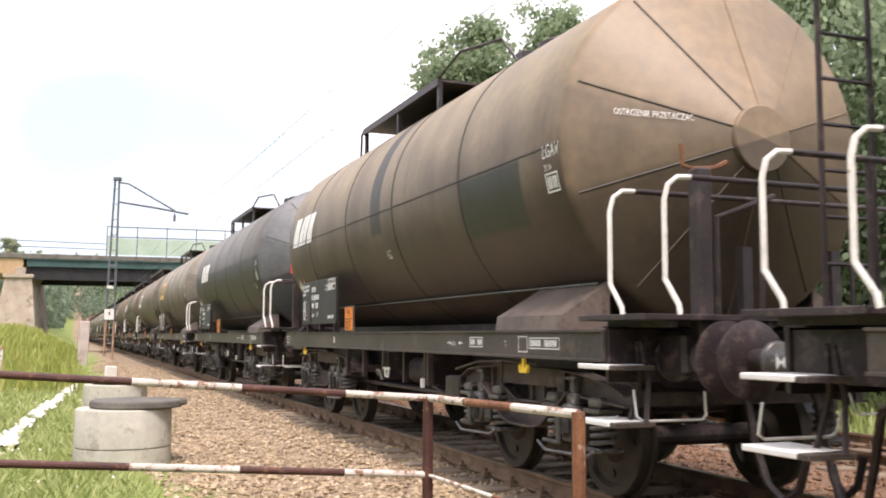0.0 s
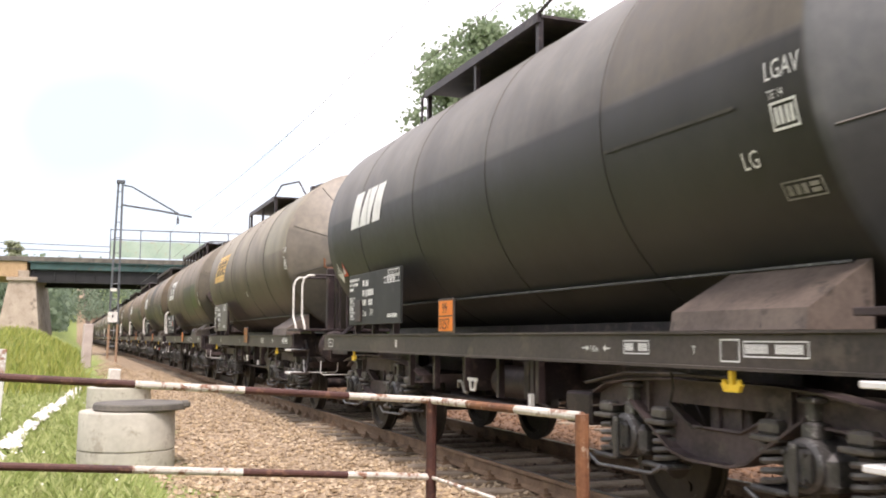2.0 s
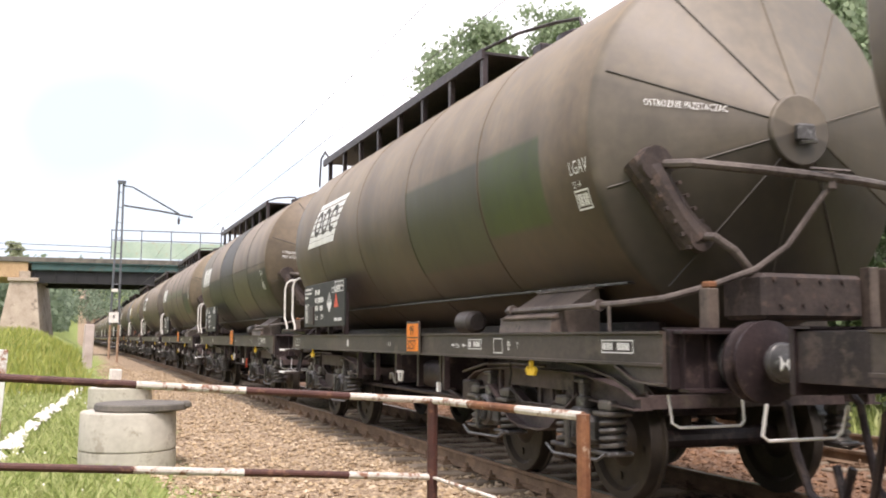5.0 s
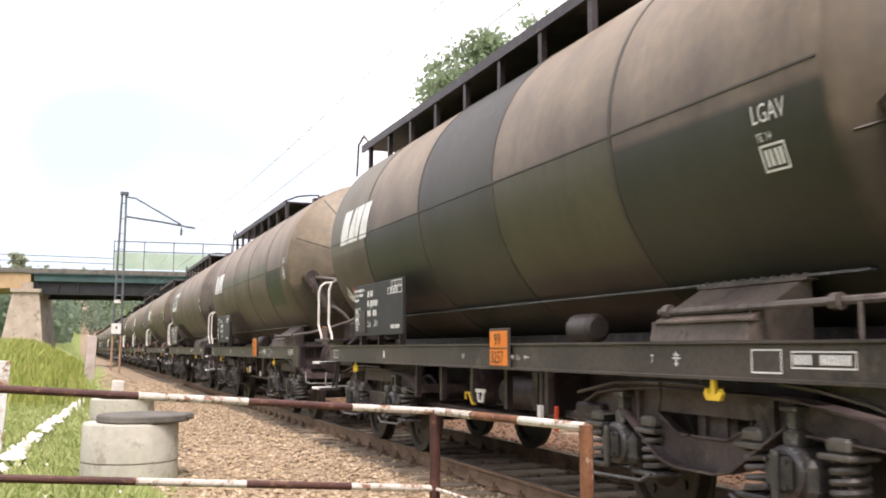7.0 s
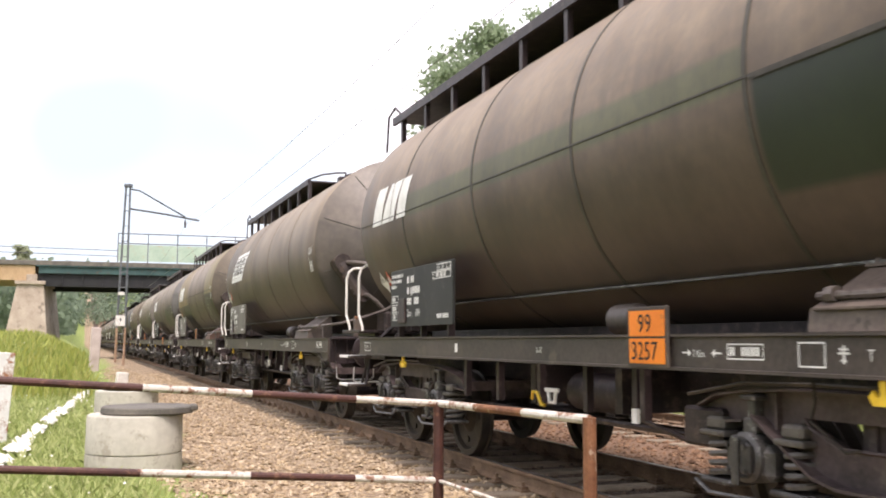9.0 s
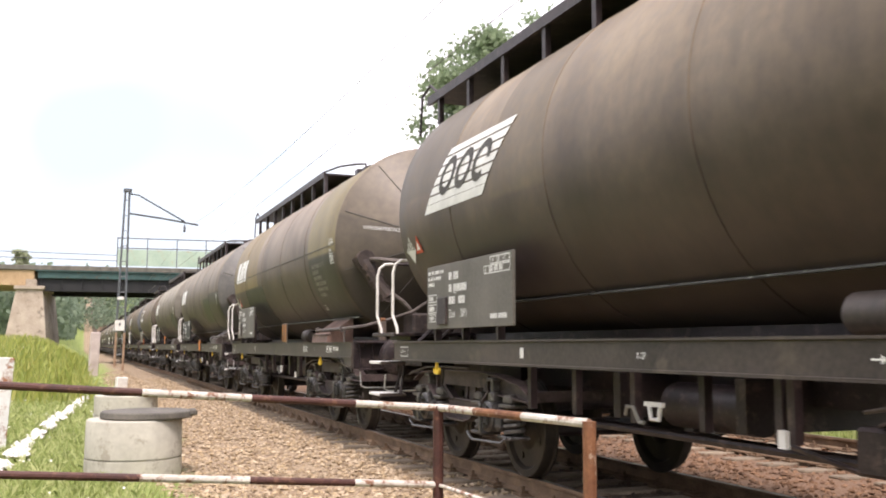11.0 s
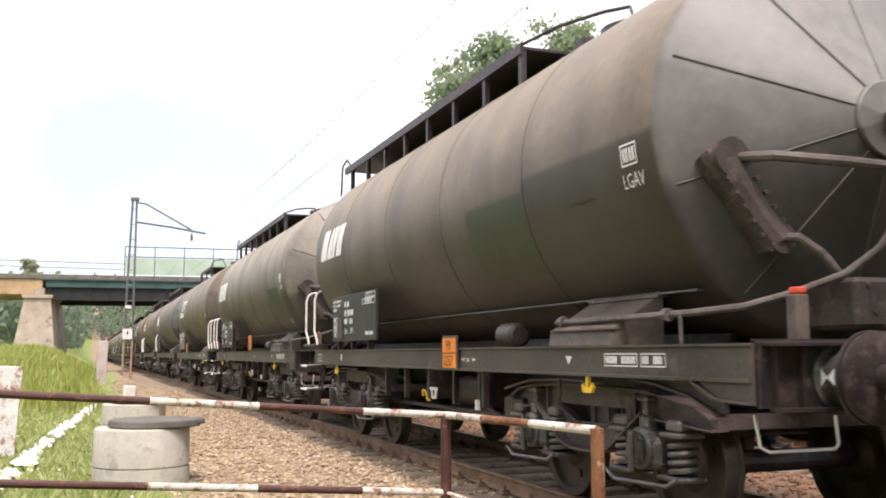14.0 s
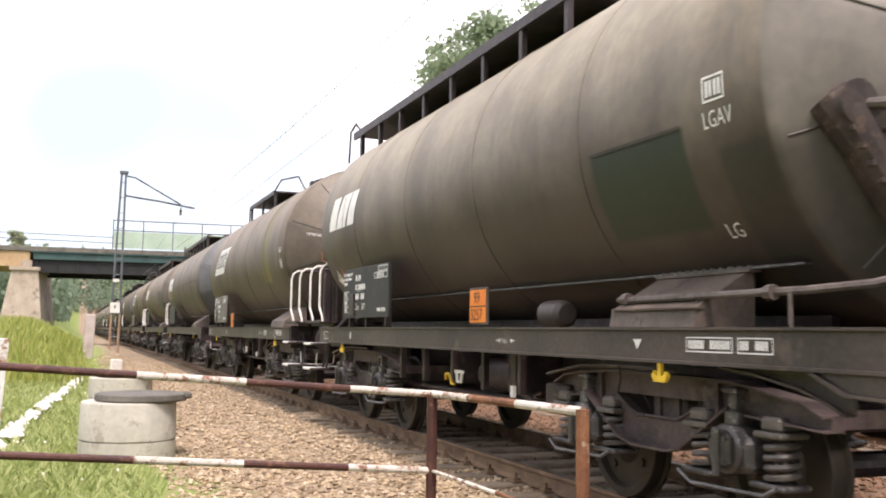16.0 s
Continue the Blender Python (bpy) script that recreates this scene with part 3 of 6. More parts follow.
def make_mast():
    ms = thing("catenary_mast", "grey steel twin-leg catenary mast with a bracket arm", "mast", pose(1.86, 50, 0))
    bm = bmesh.new()
    for s in (-1, 1):
        tube(bm, [(s * 0.2 + 0.14 * 0.25, 0, 1.9), (0.14 + s * 0.1, 0, 9.05)], 0.055, 6)
    part("leg", bm, GALV, ms)
    for s in (-1, 1):
        bm = bmesh.new()
        tube(bm, [(s * 0.2, 0, -0.4), (s * 0.2 + 0.14 * 0.25, 0, 1.9)], 0.06, 6)
        part("leg_foot", bm, MAST_FOOT, ms, "rust-brown painted foot")
    for i in range(11):
        bm = bmesh.new()
        z = 0.8 + i * 0.78
        c, h = 0.14 * z / 9, 0.2 - 0.1 * z / 9
        tube(bm, [(c - h, 0, z), (c + h, 0, z + 0.02)], 0.022, 5)
        part("batten", bm, GALV, ms)
    bm = bmesh.new()
    box(bm, -0.05, 0.36, -0.12, 0.12, 9.03, 9.2, 0.02)
    part("cap", bm, GALV, ms)
    bm = bmesh.new()
    tube(bm, [(0.2, 0, 7.95), (2.0, 0, 7.75), (3.7, 0, 7.5)], 0.05, 6)
    part("bracket_arm", bm, GALV, ms)
    bm = bmesh.new()
    tube(bm, [(0.25, 0, 8.95), (0.7, 0, 8.9), (3.0, 0, 7.65)], 0.04, 6)
    part("tie_rod", bm, GALV, ms)
    bm = bmesh.new()
    lathe_z(bm, [(7.1, 0.03), (7.15, 0.07), (7.25, 0.04), (7.3, 0.07), (7.4, 0.04), (7.5, 0.03)], 3.0, 0, 10)
    part("insulator", bm, IRON, ms)
    bm = bmesh.new()
    box(bm, -0.24, 0.22, -0.1, -0.075, 2.0, 2.52)
    sg = part("sign_plate", bm, WHITE, ms, "small white marker plate with a dark mark")
    bm = bmesh.new()
    box(bm, -0.04, 0.03, -0.106, -0.1, 2.24, 2.38)
    part("sign_mark", bm, BLACK, sg)
    bm = bmesh.new()
    box(bm, -0.16, 0.14, -0.1, -0.075, 3.55, 3.7)
    part("number_plate", bm, WHITE, ms)
    # wires over the track
    for name, x, z0, z1 in (("contact_wire", TRACK + 0.05, 5.58, 5.52), ("messenger_wire", TRACK + 0.05, 7.3, 6.4)):
        bm = bmesh.new()
        pts = [(x, 50 + 60 * (i / 12 - 1), z0 + (z1 - z0) * (1 - (2 * (i / 12) - 1) ** 2)) for i in range(13)]
        tube(bm, pts, 0.006, 5)
        pts = [(x, 50 + 60 * (i / 12), z0 + (z1 - z0) * (1 - (2 * (i / 12) - 1) ** 2)) for i in range(13)]
        tube(bm, pts, 0.006, 5)
        solid(name, bm, WIRE, "thin overhead line wire above the track", "wire")


make_mast()


# ---------------------------------------------------------------- the train
CACHE = {}


def cached(name, mat, build):
    """A mesh made once and shared by all wagons."""
    key = (name, build) if ":" not in name else name
    if key not in CACHE:
        bm = bmesh.new()
        build(bm)
        CACHE[key] = finish(bm, name.split(":")[0], mat)
    return CACHE[key]


BEND = [(TANK_END, TANK_R), (TANK_END + 0.022, TANK_R - 0.01), (TANK_END + 0.06, TANK_R - 0.05), (HUB_END - 0.03, 0.26), (HUB_END, 0.23)]
SEAMS = [-3.05, -1.05, 0.9, 2.95]


def tank_shell(cut):
    """The barrel with its coned ends; cut: how much shorter this wagon is at its far end."""
    def build(bm):
        ys = sorted([-4.3, -3.6, -2.0, 0.0, 2.0, 3.8, 4.2] + SEAMS)
        shift = FAR_END - TANK_END - cut
        prof = [(-y, r) for y, r in reversed(BEND)] + [(y, TANK_R) for y in ys] + [(y + shift, r) for y, r in BEND]
        lathe_y(bm, prof, 0, TANK_Z, 72)
    return build


def tank_bands(bm):
    for y in SEAMS:
        lathe_y(bm, [(y - 0.022, TANK_R - 0.01), (y - 0.018, TANK_R + 0.006), (y + 0.018, TANK_R + 0.006), (y + 0.022, TANK_R - 0.01)], 0, TANK_Z, 72)


def end_seams(picks, cut):
    """Raised joints that run from the rim of each end to its hub."""
    def build(bm):
        for s in (-1, 1):
            for k in picks:
                a = math.radians(18 + 36 * k)
                r0, r1 = TANK_R - 0.07, 0.24
                y0, y1 = (FAR_END + 0.07 - cut, FAR_HUB - 0.02 - cut) if s > 0 else (-TANK_END - 0.07, -HUB_END + 0.02)
                tube(bm, [(r0 * math.cos(a), y0, TANK_Z + r0 * math.sin(a)), (r1 * math.cos(a), y1, TANK_Z + r1 * math.sin(a))], 0.008, 5)
    return build


OPEN_SEAMS, FILLED_SEAMS = (3, 4, 5), (0, 1, 2, 6, 7, 8, 9)


def hub(cut):
    def build(bm):
        for s in (-1, 1):
            h = HUB_END if s < 0 else FAR_HUB - cut
            lathe_y(bm, sorted([(s * (h - 0.06), 0.27), (s * (h - 0.002), 0.265), (s * (h + 0.012), 0.255), (s * (h + 0.016), 0.05)]), 0, TANK_Z, 24)
    return build


def long_seam(cut):
    def build(bm):
        a = math.radians(-1.6)
        for s in (-1, 1):
            x, z = s * TANK_R * math.cos(a), TANK_Z + TANK_R * math.sin(a)
            box(bm, x - 0.006, x + 0.006, -TANK_END + 0.02, FAR_END - cut - 0.02, z - 0.006, z + 0.006)
    return build


def sill(end, far):
    """One side beam: a channel with lips, from the near end to the far platform."""
    def build(bm):
        prof = [(-0.035, 1.312), (-0.035, 1.296), (-0.012, 1.294), (-0.012, 1.11), (-0.035, 1.108), (-0.035, 1.09), (0.09, 1.09), (0.09, 1.11), (0.012, 1.11), (0.012, 1.29), (0.09, 1.292), (0.09, 1.312)]
        a = [bm.verts.new((x, end, z)) for x, z in prof]
        b = [bm.verts.new((x, far, z)) for x, z in prof]
        k = len(prof)
        bm.faces.new(a)
        bm.faces.new(b[::-1])
        for i in range(k):
            bm.faces.new((a[i], b[i], b[(i + 1) % k], a[(i + 1) % k]))
        bmesh.ops.recalc_face_normals(bm, faces=list(bm.faces))
    return build


def sill_drop(bm):
    """The deepened near end of a side beam, with the dark bracket behind it."""
    plate_x(bm, [(-5.42, 1.089), (-5.62, 1.0), (-5.93, 0.985), (-5.93, 1.089)], -0.012, 0.012)
    plate_x(bm, [(-4.55, 1.085), (-4.85, 1.06), (-5.2, 1.0), (-5.42, 0.93), (-5.5, 0.89), (-5.55, 0.91), (-5.5, 1.085)], 0.10, 0.125)


def sill_lip(bm):
    plate_x(bm, [(-5.40, 1.089), (-5.61, 0.998), (-5.93, 0.983), (-5.93, 0.967), (-5.60, 0.980), (-5.38, 1.075)], -0.035, 0.08)
    arc = [(-4.55, 1.085), (-4.85, 1.06), (-5.2, 1.0), (-5.42, 0.93), (-5.5, 0.89)]
    for a, b in zip(arc, arc[1:]):
        plate_x(bm, [a, b, (b[0] - 0.004, b[1] - 0.016), (a[0] - 0.004, a[1] - 0.016)], 0.06, 0.16)


def end_beam(bm):
    """The inset end of the frame under the far platform."""
    for e in (-1, 1):
        box(bm, e * 1.02, e * 1.1, 4.75, 5.62, 1.02, 1.31, 0.004)


def underframe(bm):
    box(bm, -0.35, -0.2, -5.6, 5.6, 0.86, 1.28)
    box(bm, 0.2, 0.35, -5.6, 5.6, 0.86, 1.28)
    for y in (-4.6, -3.62, -2.6, -0.9, 0.9, 2.6, 3.62, 4.6):
        box(bm, -1.40, 1.40, y - 0.07, y + 0.07, 1.1, 1.25)
    for y in (-3.62, 3.62):
        box(bm, -0.5, 0.5, y - 0.3, y + 0.3, 0.8, 1.1)


def headstock(near_y):
    def build(bm):
        for s in (-1, 1):
            y = near_y if s < 0 else 5.64
            half = 1.42 if s < 0 else 1.12
            box(bm, -half, half, y - 0.02, y + 0.02, 0.95, 1.32, 0.004)
            box(bm, -half, half, y - s * 0.1 - 0.05, y + 0.02, 1.32, 1.335)
        if near_y < -5.8:
            # the boxes round the short buffer sleeves: top and bottom plates and stiffening ribs
            for e in (-1, 1):
                box(bm, e * 0.62, e * 1.40, near_y - 0.13, near_y - 0.022, 1.295, 1.315)
                box(bm, e * 0.62, e * 1.36, near_y - 0.13, near_y - 0.022, 0.935, 0.955)
                for x in (1.16, 1.34):
                    box(bm, e * x - 0.008, e * x + 0.008, near_y - 0.07, near_y - 0.022, 0.957, 1.293)
    return build


def saddle(kind):
    """Sloping cover plates of the tank supports at the near end, and leaning struts at the far one."""
    p, q, u, v = (-3.40, -4.35, -3.50, -4.43) if kind == "b" else (-3.76, -4.94, -3.9, -5.0)

    def build(bm):
        for e in (-1, 1):
            x0, x1 = e * 1.40, e * 1.0
            a = [bm.verts.new(c) for c in ((x0, p, 1.315), (x0, q, 1.315), (x0 - e * 0.02, q, 1.43), (x0 - e * 0.02, p, 1.43))]
            b = [bm.verts.new(c) for c in ((x1, u, 1.315), (x1, v, 1.315), (x1, v, 1.69), (x1, u, 1.69))]
            bm.faces.new(a)
            bm.faces.new(b[::-1])
            for i in range(4):
                bm.faces.new((a[i], b[i], b[(i + 1) % 4], a[(i + 1) % 4]))
        bmesh.ops.recalc_face_normals(bm, faces=list(bm.faces))
    return build


def far_strut(bm):
    for e in (-1, 1):
        for y in (3.7, 4.3):
            tube(bm, [(e * 1.30, y, 1.31), (e * 0.98, y - 0.1, 1.62)], 0.022, 5)


def saddle_ridge(bm):
    """The folded joint half way up a near cover plate, and its top strip with a row of bolts."""
    for e in (-1,):
        plate_x(bm, [(-3.43, 1.425), (-4.37, 1.425), (-4.37, 1.437), (-3.43, 1.437)], e * 1.33, e * 1.405)
        plate_x(bm, [(-3.47, 1.655), (-4.47, 1.655), (-4.47, 1.672), (-3.47, 1.672)], e * 0.98, e * 1.07)
        for i in range(11):
            y = -3.52 - 0.09 * i
            tube(bm, [(e * 1.03, y, 1.67), (e * 1.03, y, 1.70)], 0.018, 5)


def cradle(bm):
    """The dark trough that carries the tank, with its thin edge."""
    for e in (-1, 1):
        box(bm, e * 0.5, e * 0.56, -4.6, 4.4, 1.315, 1.4)
    box(bm, -0.9, 0.9, -4.6, 4.6, 1.26, 1.30)


def cradle_edge(bm):
    for e in (-1, 1):
        box(bm, e * 0.93, e * 1.04, -4.9, 0.9, 1.675, 1.69)
        box(bm, e * 0.93, e * 1.03, 0.95, 4.5, 1.675, 1.69)


def dome(bm):
    lathe_y(bm, [(-2.8, 0.02), (-2.8, 0.08), (-2.76, 0.115), (-2.48, 0.115), (-2.44, 0.08), (-2.44, 0.02)], -1.15, 1.425, 16)


def buffer_sleeve(bm):
    lathe_y(bm, [(0, 0.17), (0.03, 0.17), (0.035, 0.125), (0.32, 0.115), (0.33, 0.125), (0.36, 0.125), (0.36, 0.07)], 0, 0, 20)


def buffer_sleeve_short(bm):
    lathe_y(bm, [(0, 0.19), (0.02, 0.19), (0.025, 0.15), (0.15, 0.142), (0.155, 0.152), (0.18, 0.152), (0.18, 0.07)], 0, 0, 20)


def buffer_plate_short(bm):
    lathe_y(bm, [(0.15, 0.085), (0.22, 0.085), (0.225, 0.2), (0.25, 0.26), (0.272, 0.26), (0.295, 0.15), (0.298, 0.03)], 0, 0, 28)


def sleeve_mark_short(bm):
    """Two painted triangles that meet at their tips on the outer side of a short sleeve."""
    pts = [(0.152, 0.035, -0.05), (0.152, 0.035, 0.05), (0.156, 0.085, 0.004), (0.156, 0.089, 0.004), (0.152, 0.14, 0.05), (0.152, 0.14, -0.05), (0.156, 0.089, -0.004), (0.156, 0.085, -0.004)]
    bm_faces(bm, pts, [(0, 1, 2, 7), (2, 3, 6, 7), (3, 4, 5, 6)])


def buffer_plate(bm):
    lathe_y(bm, [(0.3, 0.075), (0.54, 0.075), (0.55, 0.2), (0.575, 0.255), (0.595, 0.255), (0.61, 0.15), (0.612, 0.03)], 0, 0, 28)


def sleeve_mark(bm, e=-1):
    """Two painted triangles that meet at their tips on the outer side of a sleeve."""
    pts = [(e * 0.128, 0.125, -0.05), (e * 0.128, 0.125, 0.05), (e * 0.132, 0.168, 0.004), (e * 0.132, 0.172, 0.004), (e * 0.128, 0.215, 0.05), (e * 0.128, 0.215, -0.05), (e * 0.132, 0.172, -0.004), (e * 0.132, 0.168, -0.004)]
    bm_faces(bm, pts, [(0, 1, 2, 7), (2, 3, 6, 7), (3, 4, 5, 6)])


def sleeve_mark_rear(bm):
    sleeve_mark(bm, 1)


def coupling(bm):
    box(bm, -0.06, 0.06, 0.0, 0.25, -0.05, 0.05, 0.01)
    for s in (-0.07, 0.07):
        tube(bm, [(s, 0.2, 0), (s, 0.45, -0.06), (s, 0.58, -0.02)], 0.022, 6)
    tube(bm, [(-0.16, 0.36, -0.05), (0.16, 0.36, -0.05)], 0.03, 6)


def hose(bm):
    """Hanging brake hoses that loop down between the wagons."""
    for s in (-0.32, 0.32):
        tube(bm, [(s, 0.0, -0.1), (s, 0.1, -0.2), (s, 0.16, -0.48), (s * 0.92, 0.26, -0.76), (s * 0.85, 0.40, -0.85), (s * 0.8, 0.52, -0.76), (s * 0.78, 0.59, -0.55)], 0.03, 7)


def foot_loop(bm):
    for s in (-1, 1):
        tube(bm, [(s * 1.25, 0.05, -0.22), (s * 1.25, 0.09, -0.4), (s * 1.2, 0.1, -0.43), (s * 0.72, 0.1, -0.43), (s * 0.68, 0.09, -0.4), (s * 0.66, 0.05, -0.24)], 0.010, 6)


# ---- bogie
def side_frame(bm):
    """The pressed side frame: a cranked upper beam, a belly plate hung under its middle with an opening, flanged rims."""
    top = [(-1.62, 0.83), (-1.46, 0.89), (-0.95, 0.965), (-0.6, 0.985), (0.6, 0.985), (0.95, 0.965), (1.22, 0.93), (1.40, 0.855)]
    under = [(1.42, 0.765), (0.98, 0.80), (0.86, 0.84)]
    belly = [(0.86, 0.84), (0.61, 0.69), (0.38, 0.545), (0.2, 0.505), (-0.2, 0.505), (-0.38, 0.545), (-0.61, 0.69), (-0.86, 0.84)]
    for s in (-1, 1):
        x0, x1 = s * 1.02, s * 1.09
        plate_x(bm, top + under + [(-0.86, 0.84), (-0.98, 0.80), (-1.62, 0.765)], x0, x1)
        # the belly, left open in its middle
        plate_x(bm, [(0.86, 0.84), (0.61, 0.69), (0.38, 0.545), (0.2, 0.505), (-0.2, 0.505), (-0.38, 0.545), (-0.61, 0.69), (-0.86, 0.84),
                     (-0.52, 0.84), (-0.46, 0.79), (-0.24, 0.70), (0.24, 0.70), (0.46, 0.79), (0.52, 0.84)], x0, x1)
        # wide flanges round the belly, its opening and the beam's top
        for a, b in zip(belly, belly[1:]):
            plate_x(bm, [a, b, (b[0], b[1] - 0.018), (a[0], a[1] - 0.018)], s * 1.0, s * 1.185)
        hole = [(-0.50, 0.84), (-0.46, 0.79), (-0.24, 0.70), (0.24, 0.70), (0.46, 0.79), (0.50, 0.84)]
        for a, b in zip(hole, hole[1:]):
            tube(bm, [(s * 1.10, a[0], a[1]), (s * 1.10, b[0], b[1])], 0.011, 5)
        for a, b in zip(top, top[1:]):
            plate_x(bm, [a, b, (b[0], b[1] + 0.014), (a[0], a[1] + 0.014)], s * 1.0, s * 1.16)
        plate_x(bm, [(-1.62, 0.765), (-0.98, 0.80), (-0.98, 0.786), (-1.62, 0.751)], s * 1.0, s * 1.15)
        plate_x(bm, [(1.42, 0.765), (0.98, 0.80), (0.98, 0.786), (1.42, 0.751)], s * 1.0, s * 1.15)
        for y in (-0.7, 0.7):
            box(bm, s * 1.09, s * 1.13, y - 0.012, y + 0.012, 0.76, 0.97)
        for y in (-0.12, 0.1):
            box(bm, s * 0.98, s * 1.02, y - 0.03, y + 0.03, 0.55, 0.9)
    box(bm, -1.0, 1.0, -0.2, 0.2, 0.57, 0.85, 0.02)
    for y in (-1.34, 1.34):
        box(bm, -1.0, 1.0, y - 0.05, y + 0.05, 0.74, 0.84)


def side_skirt(bm):
    """Bent brake pipe along the beam, and the drooping earth cable before the belly."""
    for s in (-1, 1):
        tube(bm, [(s * 1.19, 1.45, 0.93), (s * 1.19, 0.9, 1.02), (s * 1.19, 0.3, 1.035), (s * 1.19, -0.35, 1.03)], 0.012, 6)
        tube(bm, [(s * 1.2, 0.32, 1.05), (s * 1.2, 0.3, 0.95), (s * 1.2, 0.34, 0.84), (s * 1.2, 0.1, 0.70), (s * 1.2, 0.0, 0.72)], 0.009, 6)


def axle_box(bm):
    """Cast axle box: rounded body with cheeks, bolted cover, guide stem with a head, spring shelves and a safety bar."""
    lathe_x(bm, [(-0.17, 0.001), (-0.17, 0.125), (-0.15, 0.15), (0.09, 0.155), (0.09, 0.001)], 0, 0.07, 14)
    box(bm, -0.13, 0.09, -0.19, 0.19, -0.06, 0.15, 0.04)
    box(bm, -0.21, -0.165, -0.105, 0.105, -0.035, 0.175, 0.03)
    box(bm, -0.235, -0.205, -0.03, 0.03, -0.09, 0.2, 0.012)
    for y in (-0.075, 0.075):
        for z in (0.0, 0.14):
            tube(bm, [(-0.226, y, z), (-0.205, y, z)], 0.016, 6)
    box(bm, -0.12, 0.02, -0.055, 0.055, 0.2, 0.30, 0.015)
    box(bm, -0.1, 0.0, -0.032, 0.032, 0.30, 0.42, 0.008)
    box(bm, -0.13, 0.03, -0.07, 0.07, 0.40, 0.435, 0.012)
    for y in (-0.32, 0.32):
        box(bm, -0.13, 0.08, y - 0.15, y + 0.15, -0.125, -0.09, 0.012)
    tube(bm, [(-0.15, -0.44, -0.1), (-0.17, -0.36, -0.15), (-0.18, 0.3, -0.17), (-0.17, 0.45, -0.11)], 0.014, 5)


def coil(bm):
    """Coil spring: a helix of round bar under a round cap."""
    turns, r, h, k = 4.4, 0.088, 0.25, 66
    tube(bm, [(r * math.cos(2 * math.pi * turns * i / k), r * math.sin(2 * math.pi * turns * i / k), h * i / k) for i in range(k + 1)], 0.02, 6)
    box(bm, -0.115, 0.1, -0.12, 0.12, h, h + 0.035, 0.01)
    box(bm, -0.09, 0.08, -0.085, 0.085, h + 0.035, h + 0.12, 0.02)


def coil_cheap(bm):
    lathe_z(bm, [(0.0, 0.108), (0.03, 0.08), (0.06, 0.108), (0.09, 0.08), (0.12, 0.108), (0.15, 0.08), (0.18, 0.108), (0.21, 0.08), (0.25, 0.108), (0.39, 0.08)], 0, 0, 8)


def wheel(bm):
    lathe_x(bm, [(-0.115, 0.0001), (-0.115, 0.11), (-0.09, 0.12), (-0.03, 0.2), (-0.03, 0.36), (-0.068, 0.39), (-0.068, 0.452), (-0.06, 0.458), (0.03, 0.462), (0.04, 0.488), (0.062, 0.485), (0.067, 0.39), (0.02, 0.36), (0.03, 0.2), (0.09, 0.12), (0.09, 0.0001)], 0, 0, 36)
    for k in range(4):
        a = 2 * math.pi * k / 4
        tube(bm, [(-0.045, 0.28 * math.cos(a), 0.28 * math.sin(a)), (-0.028, 0.28 * math.cos(a), 0.28 * math.sin(a))], 0.035, 8)


def axle(bm):
    lathe_x(bm, [(-1.02, 0.06), (-0.85, 0.065), (-0.6, 0.085), (0.6, 0.085), (0.85, 0.065), (1.02, 0.06)], 0, 0, 12)


# ---- fittings
def handrail_white(x, y, foot):
    """The upright of a platform hoop, with its splayed foot, painted white."""
    def build(bm):
        for s in (-1, 1):
            tube(bm, [(s * (x - 0.02), y + foot, 1.40), (s * (x - 0.02), y + foot * 0.9, 1.46), (s * x, y, 1.62), (s * x, y, 2.12), (s * (x - 0.03), y, 2.22), (s * (x - 0.10), y, 2.27), (s * (x - 0.2), y, 2.275)], 0.0175, 8)
    return build


def handrail_dark(x, y):
    def build(bm):
        tube(bm, [(-(x - 0.2), y, 2.275), (x - 0.2, y, 2.275)], 0.02, 8)
        for q in (-0.7, 0.7):
            tube(bm, [(q, y, 1.42), (q, y, 2.27)], 0.02, 6)
    return build


def step_board(bm):
    box(bm, -0.3, 0.02, -0.02, 0.38, -0.02, 0.015, 0.006)


def step_rest(bm):
    box(bm, -0.29, 0.02, -0.11, -0.021, -0.022, 0.012, 0.006)


def step_hanger(bm):
    tube(bm, [(0.0, 0.1, 0.0), (0.06, 0.05, 0.3), (0.02, 0.02, 0.55)], 0.02, 6)
    tube(bm, [(0.0, -0.1, 0.0), (0.06, -0.05, 0.3), (0.02, -0.02, 0.55)], 0.02, 6)


def platform(y0, y1):
    def build(bm):
        box(bm, -1.45, 1.45, y0, y1, 1.375, 1.415, 0.004)
        for x in (-1.2, -0.4, 0.4, 1.2):
            box(bm, x - 0.03, x + 0.03, y0 + 0.04, y1 - 0.04, 1.33, 1.375)
    return build


def anchor(bm):
    plate_x(bm, [(-0.018, 0.07), (0.018, 0.07), (0.018, -0.012), (0.045, -0.008), (0.062, 0.02), (0.085, -0.01), (0.06, -0.05), (-0.06, -0.05), (-0.085, -0.01), (-0.062, 0.02), (-0.045, -0.008), (-0.018, -0.012)], -0.012, 0.012)


def walkway_short(bm):
    box(bm, -0.85, 0.85, -0.95, 2.15, 4.32, 4.35)
    box(bm, -0.87, -0.83, -0.95, 2.15, 4.27, 4.36)
    box(bm, 0.83, 0.87, -0.95, 2.15, 4.27, 4.36)
    for y in (-0.9, 0.6, 2.1):
        for s in (-1, 1):
            box(bm, s * 0.82 - 0.025, s * 0.82 + 0.025, y - 0.03, y + 0.03, 3.9, 4.32)


